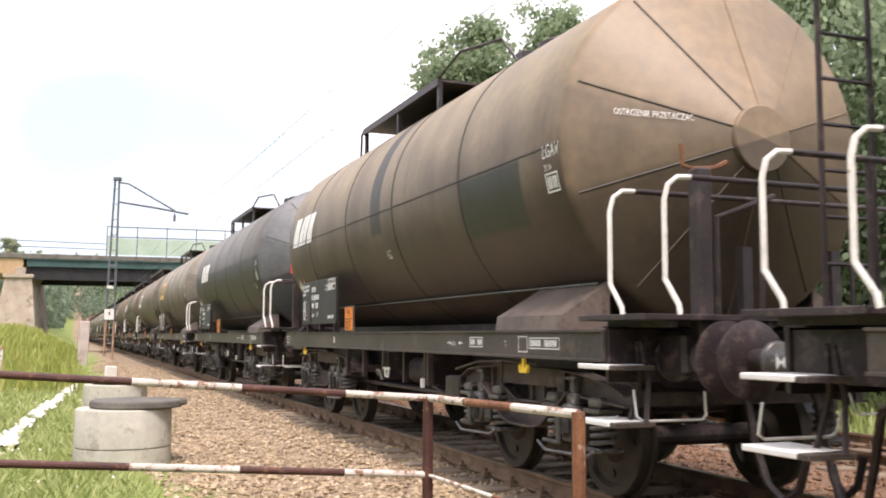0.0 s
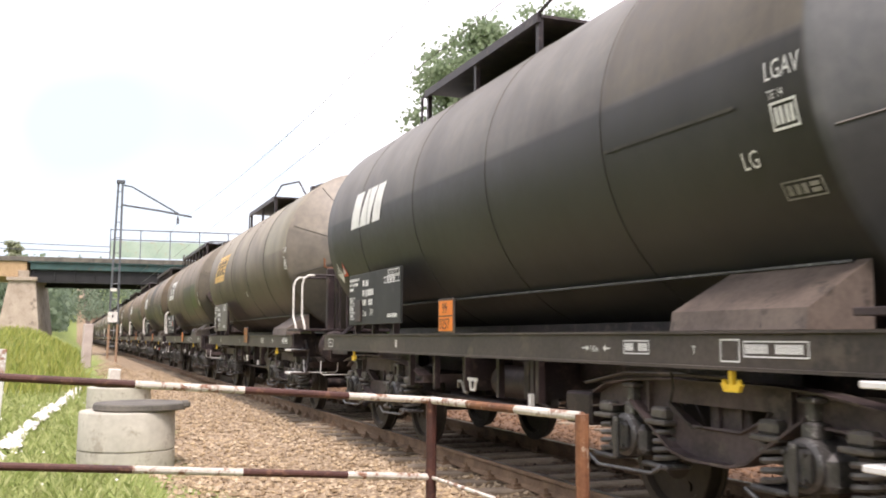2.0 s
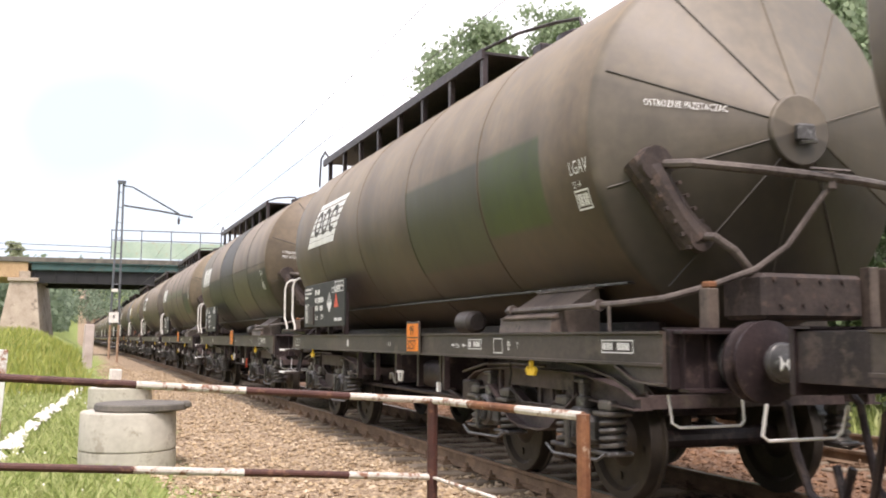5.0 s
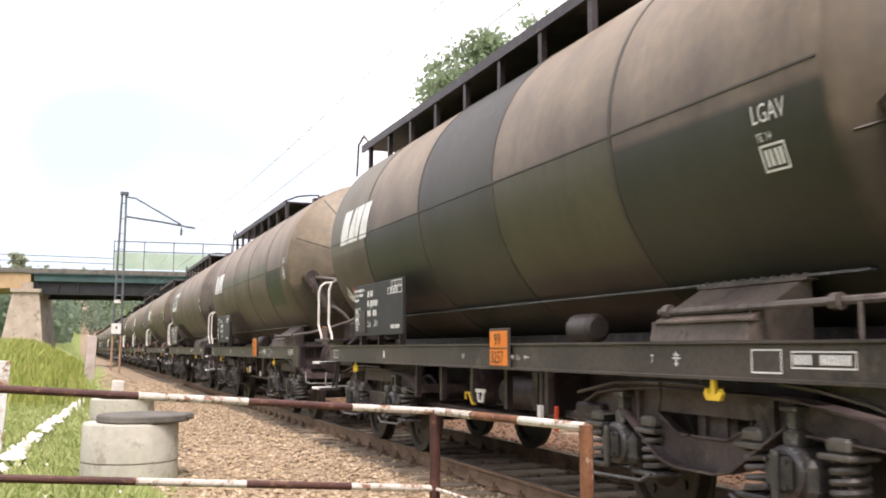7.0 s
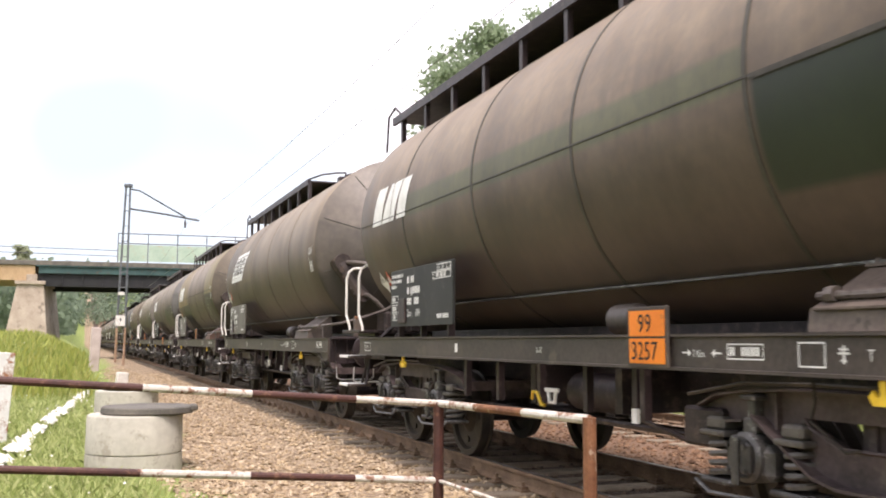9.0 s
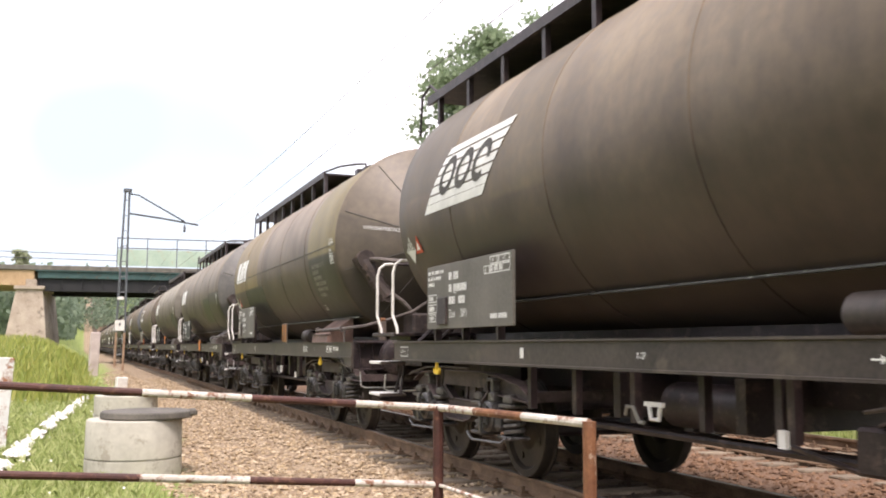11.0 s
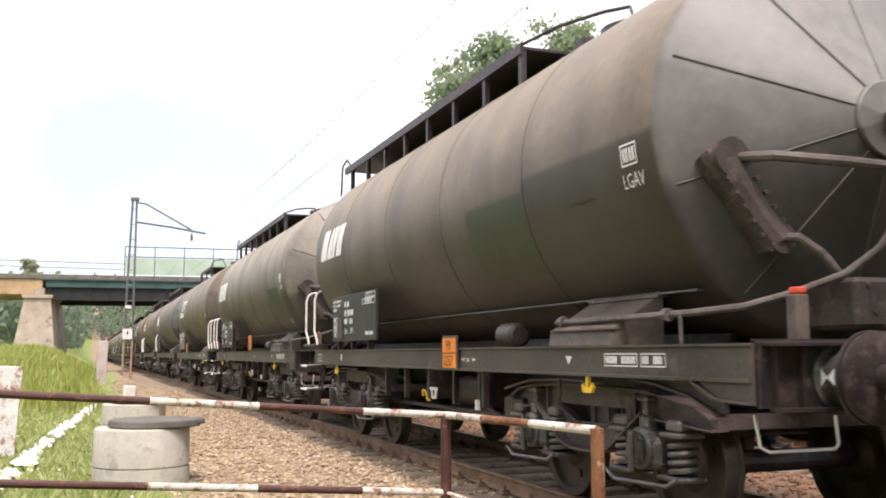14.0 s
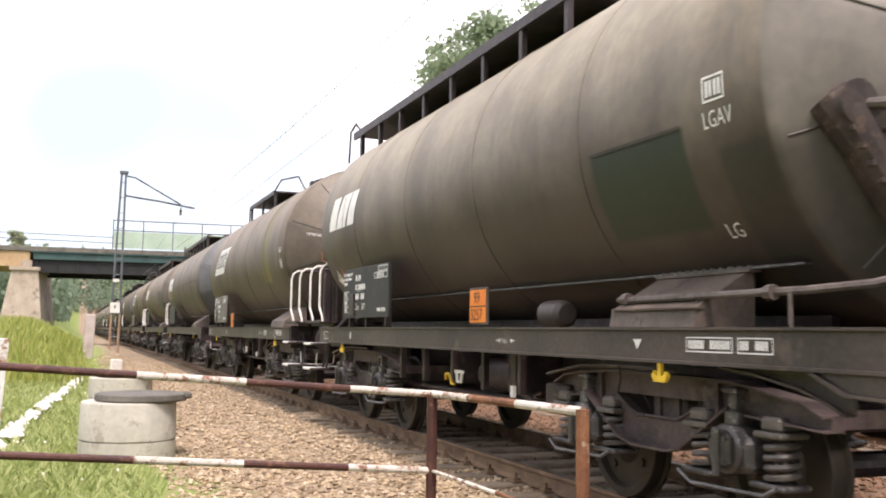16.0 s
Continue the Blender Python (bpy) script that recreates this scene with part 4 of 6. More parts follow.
def walkway_long(bm):
    box(bm, -0.82, 0.82, -1.75, 5.3, 4.36, 4.39)
    box(bm, -0.84, -0.80, -1.75, 5.3, 4.31, 4.42)
    box(bm, 0.80, 0.84, -1.75, 5.3, 4.31, 4.42)
    for i in range(8):
        y = -1.7 + i * 0.95
        for s in (-1, 1):
            box(bm, s * 0.79 - 0.03, s * 0.79 + 0.03, y - 0.035, y + 0.035, 4.0, 4.36)


def walk_rails_long(bm):
    for s in (-1, 1):
        tube(bm, [(s * 0.8, -1.7, 4.42), (s * 0.72, -2.4, 4.40), (s * 0.6, -3.0, 4.34), (s * 0.5, -3.3, 4.30), (s * 0.5, -3.4, 4.1)], 0.018, 6)
        tube(bm, [(s * 0.8, 5.0, 4.4), (s * 0.8, 5.3, 4.58), (s * 0.8, 5.6, 4.5), (s * 0.8, 5.68, 4.0)], 0.018, 6)


def walk_rails_short(bm):
    for s in (-1, 1):
        tube(bm, [(s * 0.84, 2.1, 4.36), (s * 0.84, 2.3, 4.3), (s * 0.84, 2.32, 3.95)], 0.018, 6)
        tube(bm, [(s * 0.84, -0.9, 4.36), (s * 0.84, -1.6, 4.5), (s * 0.6, -2.2, 4.5), (s * 0.5, -2.4, 4.2)], 0.018, 6)


def manhole(bm):
    lathe_z(bm, [(4.0, 0.3), (4.31, 0.3), (4.31, 0.34), (4.38, 0.34), (4.42, 0.25), (4.44, 0.02)], 0, -2.6, 20)
    box(bm, -0.3, 0.3, -2.1, -1.9, 4.1, 4.45, 0.01)


def ladder(bm):
    """Ladder from the end platform to the walkway."""
    for s in (-0.2, 0.2):
        tube(bm, [(s, 5.55, 1.42), (s, 5.55, 3.9), (s, 5.5, 4.2), (s, 5.35, 4.42)], 0.02, 6)
    for i in range(9):
        z = 1.7 + 0.28 * i
        tube(bm, [(-0.2, 5.55, z), (0.2, 5.55, z)], 0.013, 5)


def end_pipe(bm):
    """Heating pipe across the near end, its branch from the lower bend, and the run along the sill that climbs to it."""
    tube(bm, [(-1.02, -5.36, 2.5), (-0.92, -5.56, 2.48), (-0.5, -5.76, 2.43), (0.3, -5.8, 2.40), (1.0, -5.55, 2.42)], 0.034, 8)
    tube(bm, [(-0.76, -5.40, 1.99), (-0.70, -5.50, 1.98), (-0.58, -5.56, 1.88), (-0.47, -5.57, 1.76), (-0.36, -5.55, 1.68)], 0.032, 8)
    tube(bm, [(0.12, -5.78, 2.38), (0.0, -5.72, 2.2), (-0.2, -5.66, 1.92), (-0.45, -5.62, 1.75), (-0.8, -5.58, 1.63), (-1.12, -5.48, 1.54), (-1.3, -5.2, 1.51), (-1.32, -4.6, 1.505), (-1.32, -3.4, 1.50)], 0.024, 8)
    for y in (-5.1, -4.3):
        tube(bm, [(-1.32, y, 1.5), (-1.32, y, 1.312)], 0.014, 6)
    for y in (-4.95, -3.5):
        tube(bm, [(-1.32, y - 0.03, 1.505), (-1.32, y + 0.03, 1.505)], 0.045, 8)
    tube(bm, [(0.1, -5.76, 2.33), (0.1, -5.76, 2.47)], 0.05, 8)
    tube(bm, [(-0.1, -5.80, 2.46), (0.2, -5.86, 2.45)], 0.012, 5)


def end_lagging(bm):
    """The lagged elbow on the sloping end, from the upper pipe down to the lower one, with bolts along its rims."""
    run = [(-1.14, -5.22, 2.55), (-1.08, -5.27, 2.44), (-0.98, -5.30, 2.28), (-0.87, -5.32, 2.11), (-0.76, -5.34, 1.97)]
    tube(bm, run, [0.125, 0.13, 0.115, 0.115, 0.125], 12)
    lathe_y(bm, [(-5.38, 0.02), (-5.38, 0.13), (-5.28, 0.135), (-5.22, 0.1)], -1.08, 2.5, 14)
    lathe_y(bm, [(-5.44, 0.02), (-5.44, 0.10), (-5.38, 0.11), (-5.32, 0.08)], -0.76, 1.98, 14)


def lagging_bolts(bm):
    for i in range(7):
        f = i / 6
        for e in (-0.1, 0.1):
            c = (-1.10 + 0.34 * f + e * 0.85, -5.36 - 0.05 * f, 2.50 - 0.54 * f + e * 0.5)
            tube(bm, [(c[0], c[1] + 0.06, c[2]), (c[0], c[1] - 0.015, c[2])], 0.017, 5)


def end_box(bm):
    """The riveted box under the near hub, between its uprights."""
    box(bm, -0.5, 0.4, -5.75, -5.3, 1.40, 1.72, 0.03)
    for x in (-0.4, -0.2, 0.0, 0.2):
        tube(bm, [(x, -5.765, 1.67), (x, -5.745, 1.67)], 0.018, 6)
        tube(bm, [(x + 0.05, -5.765, 1.5), (x + 0.05, -5.745, 1.5)], 0.018, 6)


def end_uprights(bm):
    for x in (-0.95, 0.45, 0.62):
        box(bm, x - 0.045, x + 0.045, -5.80, -5.70, 1.32, 1.6 if x < 0 else 1.78, 0.008)


def pipe_valve(bm):
    box(bm, -0.985, -0.915, -5.80, -5.71, 1.602, 1.645, 0.01)


def hub_lock(bm):
    """The filler cap on the near hub."""
    box(bm, -0.07, 0.09, -HUB_END - 0.07, -HUB_END - 0.01, TANK_Z - 0.09, TANK_Z + 0.04, 0.015)
    tube(bm, [(-0.05, -HUB_END - 0.05, TANK_Z - 0.1), (0.1, -HUB_END - 0.05, TANK_Z - 0.08)], 0.02, 6)


def end_post_a(bm):
    """Handbrake column with its brackets on a platform end."""
    box(bm, -0.95, -0.83, -6.06, -5.94, 1.0, 2.42, 0.015)
    tube(bm, [(-0.7, -5.93, 1.42), (-0.7, -5.93, 2.1), (-0.2, -5.93, 2.28)], 0.02, 6)
    box(bm, -0.5, -0.42, -5.95, -5.88, 1.3, 1.9)
    box(bm, 0.3, 0.38, -5.95, -5.88, 1.3, 1.9)
    box(bm, -1.05, -0.75, -6.0, -5.7, 1.0, 1.3, 0.03)


def brake_crank(bm):
    tube(bm, [(-0.98, -5.92, 2.60), (-0.97, -5.92, 2.45), (-0.89, -5.92, 2.43), (-0.7, -5.92, 2.45), (-0.6, -5.92, 2.5)], 0.018, 6)


def brake_gear(bm):
    """Levers, hangers and pipes between the bogies."""
    lathe_y(bm, [(-0.6, 0.03), (-0.6, 0.17), (0.35, 0.17), (0.35, 0.03)], -0.6, 0.82, 16)
    for y in (-1.55, -1.45, -0.75, 0.05, 0.9, 1.7):
        box(bm, -1.2, -1.14, y - 0.03, y + 0.03, 0.72, 1.09)
    tube(bm, [(-0.9, -2.4, 0.62), (-0.9, 2.4, 0.62)], 0.025, 6)
    tube(bm, [(-0.3, -2.6, 0.55), (-0.3, 2.6, 0.55)], 0.03, 6)
    tube(bm, [(-1.1, -2.3, 0.72), (-1.05, -1.9, 0.6), (-1.0, -1.2, 0.7)], 0.018, 6)
    box(bm, -1.15, -0.9, -2.35, -1.95, 0.6, 0.85, 0.02)
    box(bm, -0.9, 0.9, 0.7, 0.8, 0.7, 1.05)
    box(bm, -0.9, 0.9, -0.8, -0.7, 0.7, 1.05)


def lever_plate(bm):
    box(bm, -1.27, -1.25, -0.42, -0.2, 0.855, 0.885)
    tube(bm, [(-1.26, -0.38, 0.855), (-1.26, -0.36, 0.77), (-1.26, -0.27, 0.77), (-1.26, -0.25, 0.855)], 0.016, 6)
    box(bm, -1.27, -1.24, -1.58, -1.52, 0.70, 0.80)


def lever_yellow(bm):
    tube(bm, [(-1.26, 0.05, 0.78), (-1.28, 0.0, 0.84), (-1.28, -0.08, 0.84), (-1.27, -0.14, 0.74), (-1.27, -0.2, 0.74)], 0.015, 6)


def lever_red(bm):
    tube(bm, [(-1.2, -1.72, 0.6), (-1.21, -1.75, 0.8)], 0.02, 6)


def board_panel(bm):
    box(bm, -1.50, -1.47, 1.3, 3.25, 1.43, 2.07, 0.004)


def board_pocket(bm):
    box(bm, -1.525, -1.503, 2.70, 2.93, 1.47, 1.74, 0.005)


def board_brackets(bm):
    for y in (1.5, 2.3, 3.05):
        box(bm, -1.47, -1.40, y - 0.02, y + 0.02, 1.31, 1.9)


BX = -1.506


def board_marks(bm):
    """Worn lines of stencilled figures, one bar for each character, and the class letters."""
    glyphs(bm, 22, 3.21, 1.985, 0.036, BX, (4, 9, 16, 19))
    glyphs(bm, 19, 3.21, 1.925, 0.036, BX, (3, 7, 10))
    glyphs(bm, 9, 3.21, 1.865, 0.036, BX)
    glyphs(bm, 6, 2.66, 1.905, 0.075, BX, (2,))
    glyphs(bm, 11, 2.66, 1.785, 0.075, BX, (2,))
    bar_flat(bm, 2.55, 2.47, 1.768, 1.776, BX)
    glyphs(bm, 10, 2.66, 1.665, 0.075, BX, (4, 5))
    write_flat(bm, "Zaes", 0.115, 2.66, 1.535, BX, 0.7)
    write_flat(bm, "3091", 0.115, 2.38, 1.535, BX, 0.7)
    glyphs(bm, 14, 1.72, 1.50, 0.045, BX, (6,))
    for y0, y1, z0, z1 in ((3.2, 2.97, 1.70, 1.78), (3.2, 2.97, 1.59, 1.68), (3.17, 3.0, 1.50, 1.58)):
        frame_flat(bm, y0, y1, z0, z1, BX, 0.009)
        glyphs(bm, 5 if y1 < 3 else 4, y0 - 0.03, z0 + 0.02, z1 - z0 - 0.04, BX)
    # the load table
    frame_flat(bm, 1.72, 1.33, 1.98, 2.05, BX, 0.009)
    frame_flat(bm, 1.85, 1.33, 1.90, 1.975, BX, 0.009)
    for i, q in enumerate("ABC"):
        write_flat(bm, q, 0.065, 1.68 - 0.12 * i, 1.993, BX, 0.8)
        bar_flat(bm, 1.585 - 0.12 * i, 1.577 - 0.12 * i, 1.985, 2.045, BX)
    write_flat(bm, "S", 0.06, 1.825, 1.917, BX, 0.8)
    glyphs(bm, 11, 1.74, 1.915, 0.048, BX, (3, 7))


def sill_marks(k):
    """The stencils on one wagon's side beam; worn words are bars."""
    x = -1.448

    def label(bm, y, words, size=0.065):
        write_flat(bm, words, size, y, 1.175, x, 0.8)

    def framed(bm, y0, y1, count):
        frame_flat(bm, y0, y1, 1.165, 1.255, x, 0.008)
        h = 0.05
        glyphs(bm, max(1, int((y0 - y1 - 0.04) / (h * 0.52))), y0 - 0.02, 1.186, h, x, (count, count + 1))

    def earth(bm, y):
        bar_flat(bm, y + 0.007, y - 0.007, 1.16, 1.25, x)
        for z, w in ((1.225, 0.03), (1.205, 0.04), (1.17, 0.02)):
            bar_flat(bm, y + w, y + 0.008, z, z + 0.01, x)
            bar_flat(bm, y - 0.008, y - w, z, z + 0.01, x)

    def arrows(bm, y):
        bar_flat(bm, y, y - 0.06, 1.194, 1.204, x)
        bm_faces(bm, [(x, y - 0.06, 1.175), (x, y - 0.06, 1.223), (x, y - 0.095, 1.199)], [(0, 1, 2)])
        label(bm, y - 0.105, "7.42m", 0.06)
        bm_faces(bm, [(x, y - 0.32, 1.175), (x, y - 0.32, 1.223), (x, y - 0.285, 1.199)], [(0, 1, 2)])
        bar_flat(bm, y - 0.32, y - 0.38, 1.194, 1.204, x)

    def square(bm, y0, y1):
        frame_flat(bm, y0, y1, 1.135, 1.265, x, 0.009)

    def small_plate(bm, y):
        bar_flat(bm, y, y - 0.07, 1.16, 1.245, x)

    def build(bm):
        frame_flat(bm, 4.5, 4.25, 1.14, 1.25, x, 0.01)
        label(bm, 4.46, "R 75m", 0.055)
        if k == 4:
            small_plate(bm, 2.18), label(bm, -0.3, "HP"), arrows(bm, -1.35), label(bm, -3.47, "T", 0.08), earth(bm, -3.75)
            square(bm, -4.44, -4.68), framed(bm, -4.75, -5.19, 5)
        elif k in (8, 9):
            small_plate(bm, 3.1), arrows(bm, -1.6), framed(bm, -4.35, -4.78, 6), framed(bm, -4.82, -5.11, 3)
            bm_faces(bm, [(x, -3.77, 1.235), (x, -3.87, 1.235), (x, -3.82, 1.17)], [(0, 1, 2)])
        elif k == 7:
            small_plate(bm, 1.6), framed(bm, -3.01, -3.29, 3), label(bm, -3.75, "T", 0.08), framed(bm, -4.55, -4.9, 4)
            glyphs(bm, 11, -4.95, 1.19, 0.055, x, (4,))
        elif k == 2:
            small_plate(bm, 2.5), label(bm, -0.3, "0-GP"), framed(bm, -2.9, -3.15, 2), label(bm, -4.13, "T", 0.07), earth(bm, -4.0)
            framed(bm, -4.85, -5.31, 6)
        elif k in (0, 1, 10):
            small_plate(bm, 1.5), arrows(bm, -2.75), framed(bm, -3.3, -3.6, 4), label(bm, -4.05, "T", 0.07)
            square(bm, -4.31, -4.48), framed(bm, -4.51, -5.01, 7)
        else:
            small_plate(bm, 1.37), label(bm, -0.4, "0-GP"), arrows(bm, -2.38), framed(bm, -2.81, -3.12, 2), square(bm, -3.38, -3.57)
            earth(bm, -3.69), label(bm, -3.84, "T", 0.08), framed(bm, -5.2, -5.6, 5)
    return build


def plate_frame(bm):
    box(bm, 0, 0.02, -0.23, 0.23, -0.02, 0.37, 0.004)


def plate_face(bm):
    box(bm, -0.006, 0, -0.20, 0.20, 0.005, 0.165)
    box(bm, -0.006, 0, -0.20, 0.20, 0.18, 0.345)


def plate_digits(bm):
    write_flat(bm, "99", 0.17, 0.095, 0.205, -0.009, 0.95)
    write_flat(bm, "3257", 0.17, 0.175, 0.028, -0.009, 0.9)


def logo_blocks(bm):
    """The owner's mark as four plain leaning blocks: a notched slab, a wedge, a narrow slab and a waisted slab."""
    lean, lo, hi = 0.15, -0.09, 0.37

    def field(a0, b0, b1, a1, z0=lo, z1=hi, lift=0.007):
        s0, s1 = lean * (z0 - lo) / (hi - lo), lean * (z1 - lo) / (hi - lo)
        quad_tank(bm, [(3.42 - a0 - s0, z0), (3.42 - b0 - s0, z0), (3.42 - b1 - s1, z1), (3.42 - a1 - s1, z1)], lift, 4)

    field(0.0, 0.36, 0.36, 0.0)
    field(0.38, 0.70, 0.62, 0.50)
    field(0.72, 0.84, 0.92, 0.64)
    field(0.93, 1.25, 1.25, 0.95)


def logo_stripes(bm):
    """A leaning field of stripes."""
    y0, y1, lo, hi = 3.65, 2.1, -0.13, 0.52
    n_ = 7
    for i in range(n_):
        a0 = lo + (hi - lo) * i / n_
        a1 = a0 + (hi - lo) / n_ * (0.8 if i else 0.95)
        q0, q1 = 0.62 * (a0 - lo) / (hi - lo), 0.62 * (a1 - lo) / (hi - lo)
        quad_tank(bm, [(y0 - q0, a0), (y1 - q0, a0), (y1 - q1, a1), (y0 - q1, a1)], 0.006, 2)


def logo_rings(bm):
    """Three dark rings over the stripes."""
    for i in range(3):
        cy, ca = 2.99 - 0.43 * i, 0.2
        k = 20
        pts = []
        for j in range(k):
            a = 2 * math.pi * j / k
            for r in (0.19, 0.115):
                q = ca + r * math.sin(a)
                th = q / TANK_R
                y = cy - r * math.cos(a) - 0.5 * (q - ca)
                pts.append((-(TANK_R + 0.010) * math.cos(th), y, TANK_Z + (TANK_R + 0.010) * math.sin(th)))
        faces = []
        for j in range(k if i != 2 else k - 3):
            a, b = 2 * j, 2 * ((j + 1) % k)
            faces.append((a, b, b + 1, a + 1))
        bm_faces(bm, pts, faces)


def stencil_box(bm, y, a):
    """A framed date with two pairs of worn figures; (y, a) is its upper corner."""
    a -= 0.155
    for y0, y1, a0, a1 in ((0, -0.014, 0, 0.155), (-0.186, -0.2, 0, 0.155), (-0.014, -0.186, 0.141, 0.155), (-0.014, -0.186, 0, 0.014),
                           (-0.03, -0.056, 0.03, 0.125), (-0.066, -0.092, 0.03, 0.125), (-0.108, -0.134, 0.03, 0.125), (-0.144, -0.170, 0.03, 0.125)):
        quad_tank(bm, [(y + y0, a + a0), (y + y1, a + a0), (y + y1, a + a1), (y + y0, a + a1)], 0.008, 2)


def tank_marks(y, a, date_first=False):
    """The line-class letters, the test mark and the framed date near the end of the shell."""
    def build(bm):
        if date_first:
            stencil_box(bm, y - 0.02, a + 0.305)
            write_tank(bm, "LGAV", 0.145, y, a, squeeze=0.74)
        else:
            write_tank(bm, "LGAV", 0.15, y, a, squeeze=0.72)
            write_tank(bm, "TE 14", 0.068, y - 0.01, a - 0.1, squeeze=0.75)
            stencil_box(bm, y - 0.015, a - 0.12)
    return build


def railway_frame(bm):
    """A framed worn mark: an outline with bars for its letters."""
    for y0, y1, a0, a1 in ((0, -0.012, 0, 0.11), (-0.29, -0.302, 0, 0.11), (-0.012, -0.29, 0.1, 0.11), (-0.012, -0.29, 0, 0.01), (-0.03, -0.07, 0.025, 0.085), (-0.085, -0.125, 0.025, 0.085), (-0.14, -0.18, 0.025, 0.085), (-0.2, -0.27, 0.06, 0.085), (-0.2, -0.27, 0.025, 0.05)):
        quad_tank(bm, [(-4.47 + y0, -0.8 + a0), (-4.47 + y1, -0.8 + a0), (-4.47 + y1, -0.8 + a1), (-4.47 + y0, -0.8 + a1)], 0.008, 2)


def panel_edge(y0, y1, a):
    """The raised lip over a repainted panel."""
    def build(bm):
        quad_tank(bm, [(y0, a - 0.01), (y1, a - 0.01), (y1, a + 0.01), (y0, a + 0.01)], 0.014, 2)
    return build


def tank_class(y, a):
    def build(bm):
        write_tank(bm, "LG", 0.15, y, a, squeeze=0.8)
    return build


def tank_address(bm):
    """Lines of small worn writing, one bar for each character."""
    for i, ws in enumerate(((4, 4, 6, 2, 1, 1, 1), (2, 6, 2), (6, 8), (1, 4, 4, 9), (4, 4, 10), (13,))):
        y, a = -3.54, -0.305 - 0.094 * i
        for w in ws:
            for c in range(w):
                h = 0.058 if c else 0.064
                quad_tank(bm, [(y, a), (y - 0.021, a), (y - 0.021, a + h), (y, a + h)], 0.008, 1)
                y -= 0.0315
            y -= 0.03


def end_writing(rows):
    """The shunting warning on the sloping near end, in one row or two."""
    slope = (HUB_END - TANK_END - 0.09) / (TANK_R - 0.05 - 0.26)

    def build(bm):
        for i, words in enumerate(rows):
            pts, faces = letters(words, 0.072)
            x0, z0 = (-1.10, 0.17) if len(rows) == 1 else (-1.16, 0.12 - 0.085 * i)
            out = []
            for px, py, _ in pts:
                x, z = x0 + px * 0.66, z0 + py - px * 0.06
                r = math.hypot(x, z)
                out.append((x, -(TANK_END + 0.06) - (TANK_R - 0.05 - r) * slope - 0.012, TANK_Z + z))
            bm_faces(bm, out, faces)
    return build


ONE_ROW, TWO_ROWS = end_writing(("OSTROZNIE PRZETACZAC",)), end_writing(("OSTROZNIE", "PRZETACZAC"))


def hazard_white(bm, up=0.0):
    """The tilted danger label at the far end."""
    def spot(y, arc):
        a = (arc + up) / TANK_R
        return (-(TANK_R + 0.012) * math.cos(a), y, TANK_Z + (TANK_R + 0.012) * math.sin(a))
    c, h = (4.25, -1.0), 0.155
    bm_faces(bm, [spot(c[0] - h, c[1]), spot(c[0], c[1] - h), spot(c[0] + h, c[1])], [(0, 1, 2)])
    for i in range(5):
        y = c[0] - 0.11 + i * 0.055
        q = h - abs(y - c[0]) - 0.015
        bm_faces(bm, [spot(y - 0.014, c[1] + 0.004), spot(y + 0.014, c[1] + 0.004), spot(y + 0.014, c[1] + q), spot(y - 0.014, c[1] + q)], [(0, 1, 2, 3)])


def hazard_face(bm, up=0.0):
    def spot(y, arc, lift=0.016):
        a = (arc + up) / TANK_R
        return (-(TANK_R + lift) * math.cos(a), y, TANK_Z + (TANK_R + lift) * math.sin(a))
    bm_faces(bm, [spot(3.945, -1.02), spot(4.055, -1.02), spot(4.0, -0.91)], [(0, 1, 2)])


def hazard_red(bm, up=0.0):
    def spot(y, arc, lift=0.013):
        a = (arc + up) / TANK_R
        return (-(TANK_R + lift) * math.cos(a), y, TANK_Z + (TANK_R + lift) * math.sin(a))
    bm_faces(bm, [spot(3.89, -1.055), spot(4.11, -1.055), spot(4.0, -0.845)], [(0, 1, 2)])


def board_danger(bm):
    """The same label painted flat on a board: striped upper half, white lower half."""
    y, z, h = 2.13, 1.77, 0.155
    bm_faces(bm, [(BX, y - h, z), (BX, y, z - h), (BX, y + h, z)], [(0, 1, 2)])
    for i in range(5):
        q = y - 0.1 + 0.05 * i
        bar_flat(bm, q + 0.013, q - 0.013, z + 0.004, z + h - abs(q - y) - 0.012, BX)


def board_triangle(bm):
    y, z = 1.76, 1.77
    bm_faces(bm, [(BX, y + 0.12, z - 0.08), (BX, y - 0.12, z - 0.08), (BX, y, z + 0.14)], [(0, 1, 2)])


D_OLIVE, OLIVE, BROWN, TAN = (0.036, 0.036, 0.026), (0.075, 0.07, 0.042), (0.12, 0.098, 0.07), (0.21, 0.155, 0.088)
CHAR, GREYBLUE, GREYGREEN, BLUE = (0.022, 0.023, 0.022), (0.125, 0.14, 0.16), (0.085, 0.085, 0.068), (0.05, 0.058, 0.075)
GREENP, DGREEN = (0.055, 0.075, 0.022), (0.02, 0.03, 0.018)
ZM = TANK_Z

